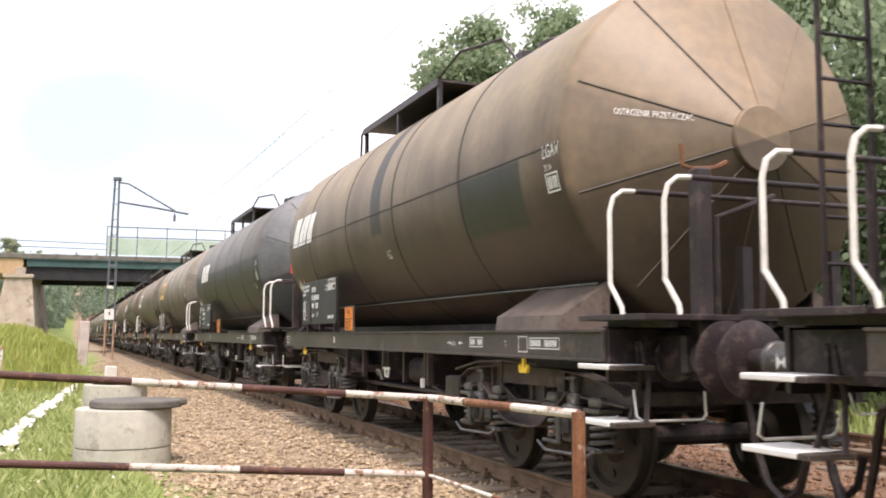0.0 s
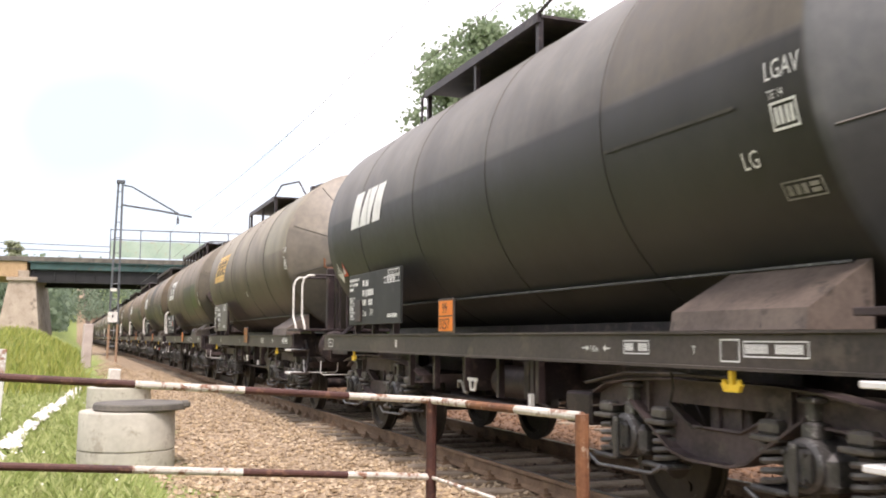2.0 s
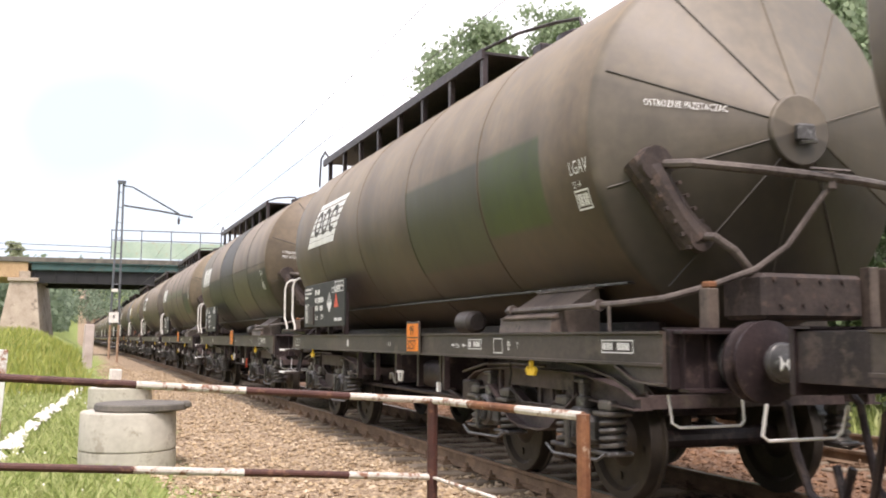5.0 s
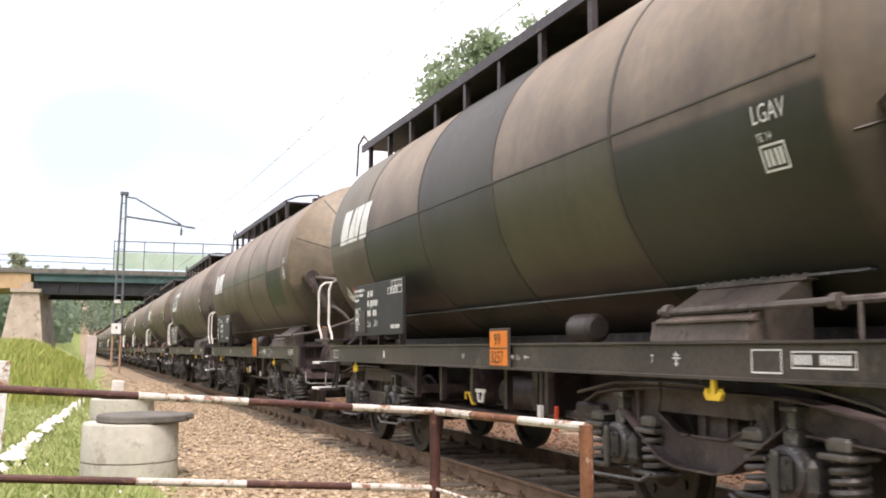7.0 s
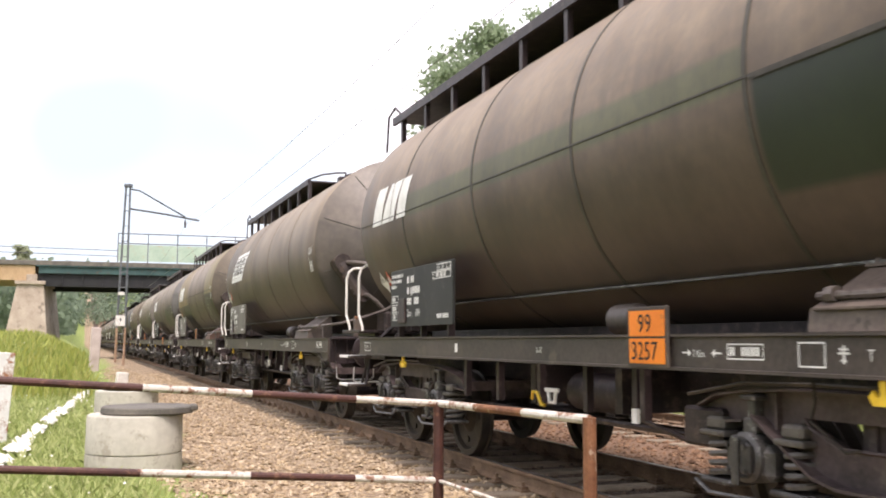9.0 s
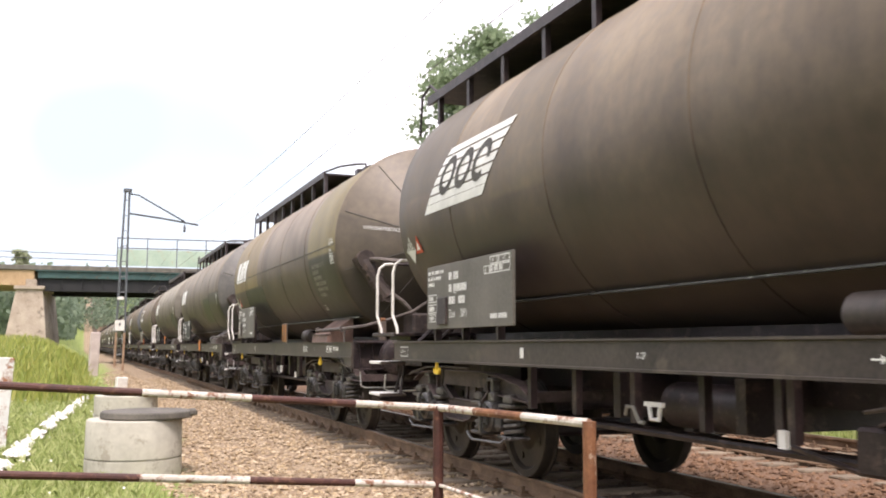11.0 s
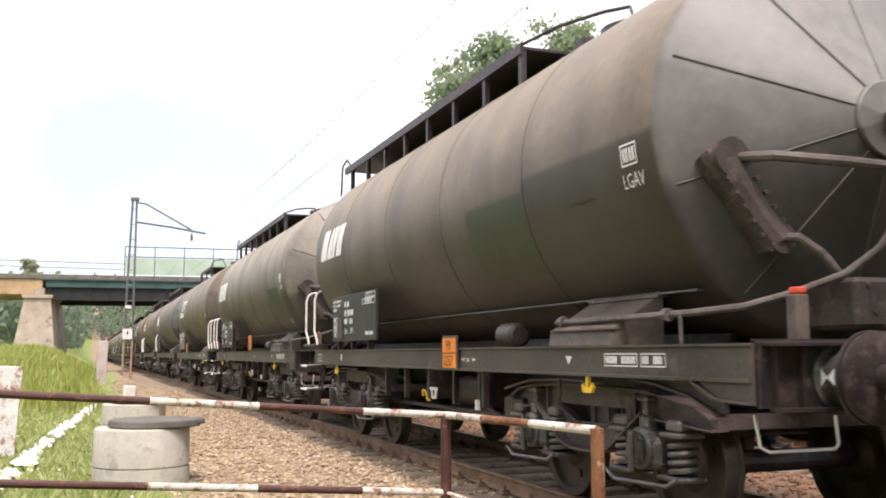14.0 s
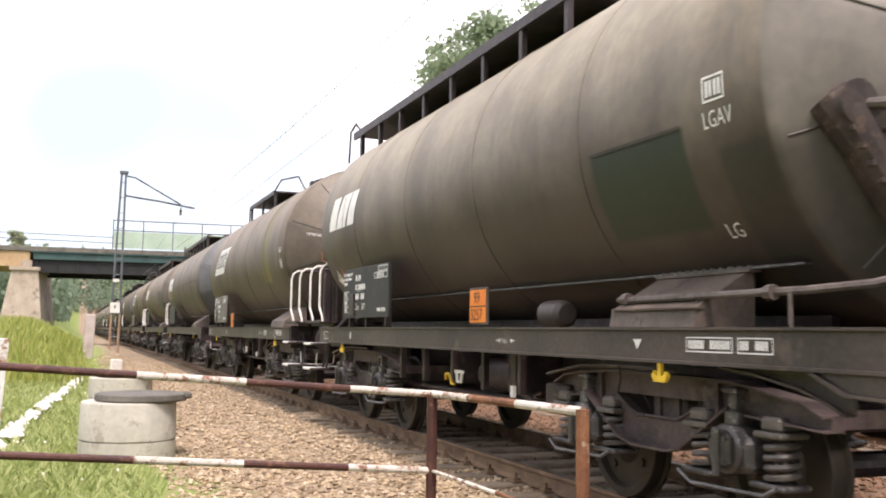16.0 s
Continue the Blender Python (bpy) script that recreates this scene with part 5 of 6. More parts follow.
# per wagon: kind, paint (lit upper, shaded lower, panels, near end), logo, its colour, plate (along, height), board
# pale, marks
SPECS = {
    -1: ("b", BROWN, OLIVE, [], TAN, "blocks", 0, (-1.95, 1.10), 0),
    0: ("a", (0.135, 0.112, 0.075), (0.06, 0.052, 0.036), [(-4.36, -3.08, ZM - 0.6, ZM - 0.06, (0.028, 0.03, 0.021)), (-0.6, -0.2, ZM - 0.3, 6, (0.035, 0.032, 0.025))], (0.21, 0.165, 0.115), "blocks", 0, (0.64, 1.33), 0),
    1: ("a", (0.085, 0.085, 0.082), CHAR, [(-5.05, -3.1, ZM + 0.1, 6, (0.105, 0.09, 0.07)), (-5.05, 5.05, 0, ZM + 0.08, (0.031, 0.03, 0.028))], GREYBLUE, "blocks", 0, (-0.14, 1.33), 0),
    2: ("a", (0.155, 0.142, 0.112), (0.066, 0.06, 0.042), [(-5.05, -3.05, ZM + 0.05, 6, (0.25, 0.225, 0.16))], (0.2, 0.19, 0.17), "stripes", 1, (-1.27, 1.16), 1),
    3: ("b", (0.11, 0.092, 0.066), OLIVE, [(-4.3, -3.1, ZM - 0.6, ZM + 0.1, GREENP), (-3.05, -1.05, ZM - 0.8, ZM + 0.1, (0.06, 0.06, 0.035))], (0.13, 0.12, 0.1), "stripes", 0, (-1.34, 1.12), 0),
    4: ("b", (0.12, 0.1, 0.075), (0.065, 0.06, 0.042), [(-5.05, -3.08, 0, ZM - 0.15, D_OLIVE), (-1.05, 0.9, 0, 6, (0.045, 0.042, 0.031)), (-3.05, -1.05, ZM - 0.9, ZM - 0.05, (0.078, 0.07, 0.042)), (0.9, 2.95, ZM - 0.9, ZM - 0.05, D_OLIVE), (2.95, 5.05, ZM - 0.2, 6, (0.16, 0.14, 0.1))], (0.12, 0.098, 0.07), "blocks", 0, (-1.2, 1.12), 0),
    5: ("b", (0.125, 0.102, 0.078), (0.078, 0.072, 0.048), [(-4.42, -3.1, ZM - 0.7, ZM - 0.06, DGREEN), (-3.05, 2.95, ZM - 0.1, ZM + 0.15, (0.12, 0.12, 0.07))], (0.17, 0.146, 0.108), "blocks", 0, (-2.04, 1.12), 0),
    6: ("b", (0.13, 0.108, 0.08), (0.065, 0.06, 0.042), [(2.95, 5.05, ZM + 0.1, 6, (0.13, 0.105, 0.075)), (0.9, 1.95, ZM - 0.2, 6, (0.15, 0.115, 0.075))], (0.13, 0.12, 0.11), "stripes", 0, None, 1),
    7: ("b", (0.135, 0.114, 0.092), (0.06, 0.056, 0.038), [(-5.05, -3.31, ZM - 0.14, 6, (0.22, 0.18, 0.09)), (-4.9, -3.31, ZM - 1.2, ZM - 0.14, (0.046, 0.042, 0.032)), (1.4, 5.05, ZM - 0.3, 6, (0.24, 0.18, 0.09)), (0.9, 2.95, ZM - 1.3, ZM - 0.3, D_OLIVE)], (0.125, 0.11, 0.09), "blocks", 0, (-1.58, 1.33), 1),
    8: ("b", (0.115, 0.1, 0.076), (0.065, 0.062, 0.045), [(-3.05, -1.75, ZM - 0.85, ZM - 0.15, (0.035, 0.045, 0.022)), (-5.05, -3.05, 0, ZM - 0.05, (0.05, 0.045, 0.034))], (0.15, 0.155, 0.16), "blocks", 0, (-1.35, 1.11), 0),
    9: ("b", (0.145, 0.136, 0.108), (0.06, 0.057, 0.04), [(-4.32, -3.21, ZM - 0.85, ZM - 0.24, DGREEN), (-5.04, -4.62, ZM - 1.3, ZM - 0.42, (0.04, 0.034, 0.032))], (0.19, 0.185, 0.17), "blocks", 0, (-1.26, 1.35), 0),
    10: ("a", (0.11, 0.095, 0.075), (0.07, 0.065, 0.045), [(-3.6, -2.9, ZM - 0.6, 6, (0.17, 0.14, 0.06))], (0.12, 0.105, 0.085), "stripes", 0, (0.5, 1.32), 1),
}
EXTRA = [("b", (0.115, 0.1, 0.08), OLIVE, [(-4.4, -2.9, ZM - 0.6, ZM + 0.1, BLUE)], (0.14, 0.13, 0.12), "blocks", 0, None, 0),
         ("a", (0.12, 0.105, 0.078), (0.07, 0.064, 0.045), [(-1.05, 0.9, ZM - 0.7, ZM + 0.1, D_OLIVE)], BROWN, "stripes", 0, None, 1),
         ("b", (0.1, 0.09, 0.072), (0.06, 0.057, 0.045), [(2.95, 5.05, ZM - 0.4, 6, TAN)], GREYBLUE, "blocks", 0, None, 0)]
for i_ in range(11, 26):
    SPECS[i_] = EXTRA[i_ % 3]

LOGO_SHIFT = {1: -0.11, 4: 0.7, 7: 0.63, 5: 0.69, 9: 0.8, 8: 0.88, 0: 0.64}
WAGON_SHIFT = {-1: -0.05, 0: 0.15, 2: 0.09, 3: -0.07, 4: -0.2, 5: 0.1, 7: 0.05, 8: 0.05, 9: -0.06}
BOARD_SHIFT = {0: -0.09, 6: 0.28, 7: 0.2, 8: 0.12}
BOARD_LONG = {3: (-0.22, 1.2), 1: (-0.217, 1.067), 6: (0.01, 1.067), 8: (-0.33, 1.138)}
DANGER_UP = {0: 0.26, 6: 0.55, 7: 0.42, 1: 0.38, 8: 0.0}
CLASS_MARK = {0: (-4.79, -0.13), 1: (-4.76, -0.14), 2: (-4.93, -0.04), 3: (-4.77, -0.30), 4: (-4.51, -0.29), 5: (-4.65, 0.01),
              7: (-4.71, -0.04), 8: (-4.64, -0.40, True), 9: (-4.54, -0.30, True)}
SMALL_CLASS = {0: (-0.63, -0.62), 1: (-4.46, -0.58), 2: (-0.57, -0.64), 7: (-3.34, -1.02), 9: (-4.42, -0.99)}
PANEL_LIP = {1: (-3.1, -4.5, -0.22), 5: (-3.1, -4.4, -0.06), 8: (-3.75, -4.21, -0.385), 9: (-3.22, -4.32, -0.24)}
FAR_CUT = {0: 0.28, 1: 0.1, 3: 0.1, 6: 0.14, 7: 0.17}
NEAR_STOCK = {"a": -5.64, "b": -5.95}
ANCHORS = {3: (-4.1, 3.35), 4: (-4.10, 3.38), 9: (-4.07, 3.49), 7: (-4.16, 3.25), 5: (-3.92, 2.97)}
DRUM_SHIFT = {5: 1.3}
WAGONS, WHEELSETS = {}, []
TANK_MATS = {}


def cached_pieces(name, build, mat, mark):
    if (name, mark) not in CACHE:
        CACHE[(name, mark)] = pieces(name, build, mat)
    return CACHE[(name, mark)]


def make_wagon(k):
    kind, upper, lower, panels, end, logo, ochre, plate, pale = SPECS[k]
    near = -1 <= k <= 10
    w = thing("tank_wagon", {"a": "grimy four-axle tank wagon with brake platform and short roof walkway", "b": "grimy four-axle tank wagon with heating pipes and long roof walkway"}[kind], "wagon", group="wagons of the train")
    w.location = (TRACK, advance(0) + PITCH * k + WAGON_SHIFT.get(k, 0), 0)
    key = k if k <= 10 else 100 + k % 3
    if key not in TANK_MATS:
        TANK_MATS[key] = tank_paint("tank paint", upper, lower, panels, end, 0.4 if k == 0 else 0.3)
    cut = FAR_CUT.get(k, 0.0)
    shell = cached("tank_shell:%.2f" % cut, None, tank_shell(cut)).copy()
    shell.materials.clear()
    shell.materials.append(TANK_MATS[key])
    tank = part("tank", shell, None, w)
    if k == -1:
        tank.location.y = -1.5
    P = lambda name, mat, build, parent=w, label="": part(name, cached(name, mat, build), None, parent, label)

    def S(name, mat, build, parent=w, label=""):
        """Each separate body of a build is a part of its own."""
        if (name, build) not in CACHE:
            CACHE[(name, build)] = pieces(name, build, mat)
        return [part(name, me, None, parent, label) for me in CACHE[(name, build)]]

    if k in (0, 2, 4, 5):
        S("shell_band", SEAM, tank_bands, tank)
    else:
        for me in cached_pieces("shell_band", tank_bands, TANK_MATS[key], key):
            part("shell_band", me, None, tank)
    if k in (0, 4, 5, 7) or k > 10:
        for me in cached_pieces("long_seam", long_seam(cut), SEAM, cut):
            part("long_seam", me, None, tank)
    for me in cached_pieces("end_seam", end_seams(OPEN_SEAMS, cut), SEAM, ("open", cut)) + cached_pieces("end_seam", end_seams(FILLED_SEAMS, cut), TANK_MATS[key], key):
        part("end_seam", me, None, tank)
    for me in pieces("end_hub", hub(cut), TANK_MATS[key]):
        part("end_hub", me, None, tank)
    if near:
        tagged(part("tank_lettering", cached("tank_lettering:%d" % k, MARK, tank_marks(*CLASS_MARK.get(k, (-4.65, -0.12)))), None, tank), kind="stuff")
        if k == 1:
            q = P("framed_mark", WORN, railway_frame, tank)
            q.location.y = -0.22
            tagged(q, kind="stuff")
        if k in PANEL_LIP:
            part("panel_edge", cached("panel_edge:%d" % k, SEAM, panel_edge(*PANEL_LIP[k])), None, tank)
        if k in SMALL_CLASS:
            part("tank_lettering", cached("tank_class:%d" % k, MARK, tank_class(*SMALL_CLASS[k])), None, tank)
        if k in (0, 3, 4, 7, 10):
            P("warning_writing", MARK, TWO_ROWS if k == 4 else ONE_ROW, tank)
        if k == 7:
            tagged(P("address_lettering", WORN, tank_address, tank), kind="stuff")
        if k != 3:
            up = DANGER_UP.get(k, 0.2)
            slide = -0.17 if k == 0 else 0.0
            part("danger_label", cached("danger_label:%.2f" % up, MARK, lambda bm: hazard_white(bm, up)), None, tank).location.y = slide
            q = part("danger_triangle", cached("danger_triangle:%.2f" % up, RED, lambda bm: hazard_red(bm, up)), None, tank)
            q.location.y = slide
            part("triangle_face", cached("triangle_face:%.2f" % up, MARK, lambda bm: hazard_face(bm, up)), None, q, "white inner face")
    if logo == "blocks":
        for q in S("owner_mark", MARK, logo_blocks, tank):
            q.location.y = LOGO_SHIFT.get(k, 0.8)
    else:
        if ("stripe", ochre) not in CACHE:
            CACHE[("stripe", ochre)] = pieces("owner_stripe", logo_stripes, OCHRE if ochre else MARK)
        for me in CACHE[("stripe", ochre)]:
            part("owner_stripe", me, None, tank)
        S("mark_ring", SEAM, logo_rings, tank)
    for s in (-1, 1):
        q = part("side_sill", cached("side_sill:%s%d" % (kind, k == 0), SILL, sill(-5.93 if kind == "b" else -5.62, 4.52 if k == 0 else 4.75)), None, w)
        q.location.x = s * 1.43
        q.scale.x = -s
        if kind == "b":
            for q in (P("sill_end", SILL, sill_drop), P("sill_lip", SILL, sill_lip)):
                q.location.x = s * 1.43
                q.scale.x = -s
    S("underframe", IRON, underframe)
    for me in cached_pieces("headstock", headstock(NEAR_STOCK[kind]), IRON, kind):
        part("headstock", me, None, w)
    S("end_beam", IRON, end_beam)
    for me in cached_pieces("saddle", saddle(kind), SADDLE_RED if k == 7 else SADDLE, (k == 7, kind)):
        part("saddle", me, None, w)
    S("tank_strut", IRON, far_strut)
    if kind == "b" and near:
        P("saddle_ridge", SADDLE, saddle_ridge)
    S("cradle", IRON, cradle)
    # paler iron than the cradle, to paint in the edge's lit line
    S("cradle_edge", GREASE, cradle_edge)
    for s in (-1, 1):
        for e in (-1, 1):
            short = s < 0 and kind == "b"
            q = P("buffer", GREASE, buffer_sleeve_short if short else buffer_sleeve)
            q.location = (e * 0.875, -5.965 if short else s * 5.65, 1.12)
            q.rotation_euler.z = 0 if s > 0 else math.pi
            P("buffer_plate", IRON, buffer_plate_short if short else buffer_plate, q)
            if near and e < 0:
                P("sleeve_mark", MARK, sleeve_mark_short if short else sleeve_mark if s > 0 else sleeve_mark_rear, q, "white hourglass mark")
        q = P("screw_coupling", IRON, coupling)
        q.location, q.rotation_euler.z = (0, s * 5.65, 1.06), 0 if s > 0 else math.pi
        if near:
            for q in S("brake_hose", IRON, hose):
                q.location, q.rotation_euler.z = (0, s * 5.65, 1.0), 0 if s > 0 else math.pi
            for q in S("foot_loop", MARK, foot_loop):
                q.location, q.rotation_euler.z = (0, s * 5.65, 1.12), 0 if s > 0 else math.pi
    # bogies
    for by in ((-3.52, 3.48) if kind == "b" else (-3.8, 3.15)):
        b = P("bogie_frame", BOGIE, side_frame)
        b.location.y = by
        if near:
            S("brake_pipe", SILL, side_skirt, b)
        for a in (-0.88, 0.88):
            for s in (-1, 1):
                q = P("axle_box", GREASE, axle_box, b)
                q.location = (s * 1.06, a, 0.52)
                q.rotation_euler.z = 0 if s < 0 else math.pi
                if s < 0 or near:
                    for d in (-0.34, 0.34):
                        q = P("coil_spring", SPRING, coil if near and s < 0 else coil_cheap, b)
                        q.location = (s * 1.08, a + d, 0.435)
            ws = P("wheelset", IRON, axle)
            ws.location = (0, by + a, 0.46)
            for s in (-1, 1):
                q = P("wheel", WHEEL, wheel, ws)
                q.location.x = s * 0.7535
                q.scale.x = -s
            if near:
                WHEELSETS.append((ws, by + a))
    # roof
    if kind == "b":
        P("roof_walkway", IRON, walkway_long)
        S("walkway_rail", IRON, walk_rails_long)
        P("end_ladder", IRON, ladder).location = (-0.55, 0.17, 0) if k == -1 else (0.35, 0, 0)
    else:
        P("roof_walkway", IRON, walkway_short)
        S("walkway_rail", IRON, walk_rails_short)
    P("manhole", IRON, manhole)
    # end platforms, hoops and steps
    if kind == "b":
        y0, y1, ya, yb, foot, sy = 4.76, 5.62, 4.80, 5.42, 0.12, 5.2
    else:
        y0, y1, ya, yb, foot, sy = -6.15, -5.3, -5.74, -6.38, 0.12, -5.75
    part("end_platform", cached("end_platform:" + kind, IRON, platform(y0, y1)), None, w)
    for i, y in enumerate((ya, yb)):
        if (kind, i) not in CACHE:
            CACHE[(kind, i)] = pieces("hoop_upright", handrail_white(1.45, y, -foot), WHITE)
        for me in CACHE[(kind, i)]:
            part("hoop_upright", me, None, w, "white-painted handrail hoop")
        part("hoop_rail", cached("hoop_rail:%s%d" % (kind, i), IRON, handrail_dark(1.45, y)), None, w)
    for s in (-1, 1):
        for z in (1.06, 0.68):
            for q in (P("foot_step", MARK, step_board, w, "white-painted wooden foot step"), P("step_end", SILL, step_rest)):
                q.location, q.rotation_euler.z = (s * 1.2, sy, z), 0 if s < 0 else math.pi
        q = P("step_hanger", IRON, step_hanger)
        q.location, q.rotation_euler.z = (s * 1.25, sy, 0.68), 0 if s < 0 else math.pi
    if kind == "b":
        if near:
            hp = P("heating_pipe", PIPE, end_pipe)
            q = P("pipe_lagging", LAGGING, end_lagging)
            P("lagging_bolts", LAGGING, lagging_bolts, q)
            P("end_box", LAGGING, end_box)
            S("end_upright", SADDLE, end_uprights)
            part("valve_handle", cached("valve_handle:%d" % (k == 8), RED if k == 8 else RUST, pipe_valve), None, hp, "red valve handle" if k == 8 else "rusty valve handle")
            P("hub_lock", GREASE, hub_lock)
            P("drain_pot", SILL, dome).location.y = DRUM_SHIFT.get(k, 0.46)
    else:
        S("brake_column", IRON, end_post_a)
        part("brake_crank", cached("brake_crank:%d" % (k == 1), RED if k == 1 else RUST, brake_crank), None, w)
    # boards, plates, marks
    bd = part("number_board", cached("number_board:%d" % pale, BOARD_PALE if pale else BOARD, board_panel), None, w)
    bd.location.y = BOARD_SHIFT.get(k, 0)
    if k in BOARD_LONG:
        bd.location.y, bd.scale.y = BOARD_LONG[k]
    for q in S("board_bracket", IRON, board_brackets):
        q.location.y = BOARD_SHIFT.get(k, 0)
    if near:
        tagged(P("board_lettering", MARK, board_marks, bd), kind="stuff")
        P("card_pocket", IRON, board_pocket, bd)
        if k == 3:
            P("danger_label", MARK, board_danger)
            P("danger_triangle", RED, board_triangle)
        bm = bmesh.new()
        sill_marks(k)(bm)
        tagged(part("sill_stencil", bm, MARK, w), kind="stuff")
        P("brake_gear", IRON, brake_gear)
        S("brake_lever_plate", MARK, lever_plate)
        part("change_lever", cached("change_lever:%d" % (k in (4, 5, 8, 9)), YELLOW if k in (4, 5, 8, 9) else WORN, lever_yellow), None, w)
        if k == 4:
            P("release_lever", RED, lever_red)
    for y in ANCHORS.get(k, (-4.1, 3.35) if kind == "b" else (-4.4, 3.2)):
        q = P("lifting_anchor", YELLOW, anchor)
        q.location = (-1.44, y, 1.02)
    if plate:
        pl = P("hazard_plate", SILL, plate_frame)
        pl.location = (-1.475, plate[0], plate[1])
        if k != 5:
            pl.scale = (1, 0.87, 0.87)
        part("orange_face", cached("orange_face:%d" % (k in (2, 7)), ORANGE_DULL if k in (2, 7) else ORANGE, plate_face), None, pl, "orange hazard panel with black numbers")
        P("hazard_number", BLACK, plate_digits, pl)
    WAGONS[k] = w
    return w


for k_ in sorted(SPECS):
    make_wagon(k_)


# ---------------------------------------------------------------- things beside the track
def make_barrier():
    """Red and white tube barrier: one length across the path, one along the track."""
    p1, p2, lf = (2.045, 5.40), (2.205, 3.86), (-0.75, 5.22)
    fence = thing("tube_barrier", "rusty red and white tube barrier with two rails", "barrier")
    g1 = -0.3

    def run(a, b, za, zb, tones, cuts, r, name):
        for i, mat in enumerate(tones):
            w0, w1 = cuts[i], cuts[i + 1]
            bm = bmesh.new()
            tube(bm, [(a[0] + (b[0] - a[0]) * w, a[1] + (b[1] - a[1]) * w, za + (zb - za) * w) for w in (w0, (w0 + w1) / 2, w1)], r, 10)
            part(name, bm, mat, fence)

    w5 = [0, 0.19, 0.408, 0.617, 0.9, 1.0]
    run(p1, lf, 0.887, 1.088, [BAR_WHITE, BAR_RED, BAR_WHITE, BAR_RED, BAR_WHITE], w5, 0.021, "upper_bar")
    run(p1, lf, 0.43, 0.652, [BAR_WHITE, BAR_RED, BAR_WHITE, BAR_RED, BAR_WHITE], w5, 0.021, "lower_bar")
    run(p1, p2, 0.888, 0.905, [BAR_WHITE, RUST, BAR_WHITE], [0, 0.3, 0.63, 1.0], 0.022, "upper_bar")
    run(p1, p2, 0.43, 0.40, [BAR_WHITE, RUST], [0, 0.5, 1.0], 0.011, "lower_bar")
    for p_, mat in ((p1, BAR_RED), (p2, RUST)):
        bm = bmesh.new()
        tube(bm, [(p_[0], p_[1], -0.45), (p_[0], p_[1], 0.90 if p_ is p1 else 0.915)], 0.032, 10)
        part("post", bm, mat, fence)
    bm = bmesh.new()
    tube(bm, [(lf[0], lf[1], -0.45), (lf[0], lf[1], 1.15)], 0.034, 10)
    part("post", bm, BAR_RED, fence)


make_barrier()


def make_ring(x, y, r, h, z0, label):
    """A concrete manhole ring with a thick lid that overhangs it."""
    rg = thing("manhole_ring", label, "manhole", pose(x, y, z0))
    bm = bmesh.new()
    lathe_z(bm, [(-0.3, r * 1.0), (h * 0.325, r * 1.0), (h * 0.33, r * 0.96), (h * 0.352, r * 0.96), (h * 0.357, r * 0.998), (h * 0.97, r * 0.985), (h * 0.985, r * 0.975), (h, r * 0.95)], 0, 0, 48)
    part("ring", bm, CONCRETE, rg)
    bm = bmesh.new()
    lathe_z(bm, [(h + 0.004, r * 0.94), (h + 0.02, r * 0.97), (h + 0.075, r * 0.96), (h + 0.088, r * 0.93)], 0.14, 0.02, 40)
    lid = part("lid", bm, CONCRETE_DARK, rg, "dark weathered concrete lid")
    bm = bmesh.new()
    box(bm, r * 1.1, r * 1.27, -0.22, 0.02, h + 0.03, h + 0.105, 0.02)
    part("lid_lug", bm, CONCRETE_DARK, lid)


make_ring(0.65, 11.9, 0.552, 0.67, -0.27, "pale concrete manhole ring with a dark lid standing in gravel")
make_ring(0.90, 19.6, 0.60, 0.57, -0.27, "low concrete manhole ring with a dark slab lid")


def make_markers():
    bm = bmesh.new()
    box(bm, -0.2, 0.2, -0.15, 0.15, -0.4, 2.1, 0.03)
    solid("concrete_post", bm, CONCRETE_PINK, "pale pinkish concrete post in the grass", "post", m=pose(0.6, 45, -0.25, 0, 2, 10))
    bm = bmesh.new()
    box(bm, -0.2, 0.2, -0.12, 0.12, -0.2, 0.42, 0.03)
    solid("marker_stone", bm, WHITE, "small white marker stone on the gravel", "marker", m=pose(1.45, 36, ground_z(1.45, 36), 0, 4, 15))
    # a rust-eaten white panel beside the verge
    pn = thing("sign_panel", "white enamel panel eaten by rust on short legs", "sign", pose(-1.33, 15.2, 0, 0, 3, 8))
    bm = bmesh.new()
    box(bm, -0.4, 0.4, -0.03, 0.03, -0.2, 1.1, 0.01)
    part("panel", bm, PANEL_RUST, pn)
    for x in (-0.3, 0.3):
        bm = bmesh.new()
        box(bm, x - 0.03, x + 0.03, 0.034, 0.09, -0.5, 1.0)
        part("leg", bm, RUST, pn)
    # the broken white strip of limestone along the verge
    rnd = random.Random(4)
    vs, fs = [], []
    for i in range(420):
        w = rnd.random()
        y = 11.5 + 17 * w
        x = -0.92 + 1.15 * w ** 1.15 + rnd.gauss(0, 0.06)
        if noise.noise((y * 0.7, 3, 1)) < -0.22:
            continue
        s = rnd.uniform(0.04, 0.13)
        z = ground_z(x, y) + 0.05
        a = rnd.uniform(0, 6.28)
        k = len(vs)
        for j in range(5):
            q = a + j * 1.257
            vs.append((x + 0.7 * s * math.cos(q), y + 2.2 * s * math.sin(q), z + rnd.uniform(0, 0.05)))
        vs.append((x, y, z + s * 0.8))
        fs += [(k + j, k + (j + 1) % 5, k + 5) for j in range(5)]
    me = bpy.data.meshes.new("white_rubble")
    me.from_pydata(vs, [], fs)
    me.materials.append(LIME)
    tagged(new("white_rubble", me), "broken strip of white rubble lying in the grass", "rubble", kind="stuff")


make_markers()


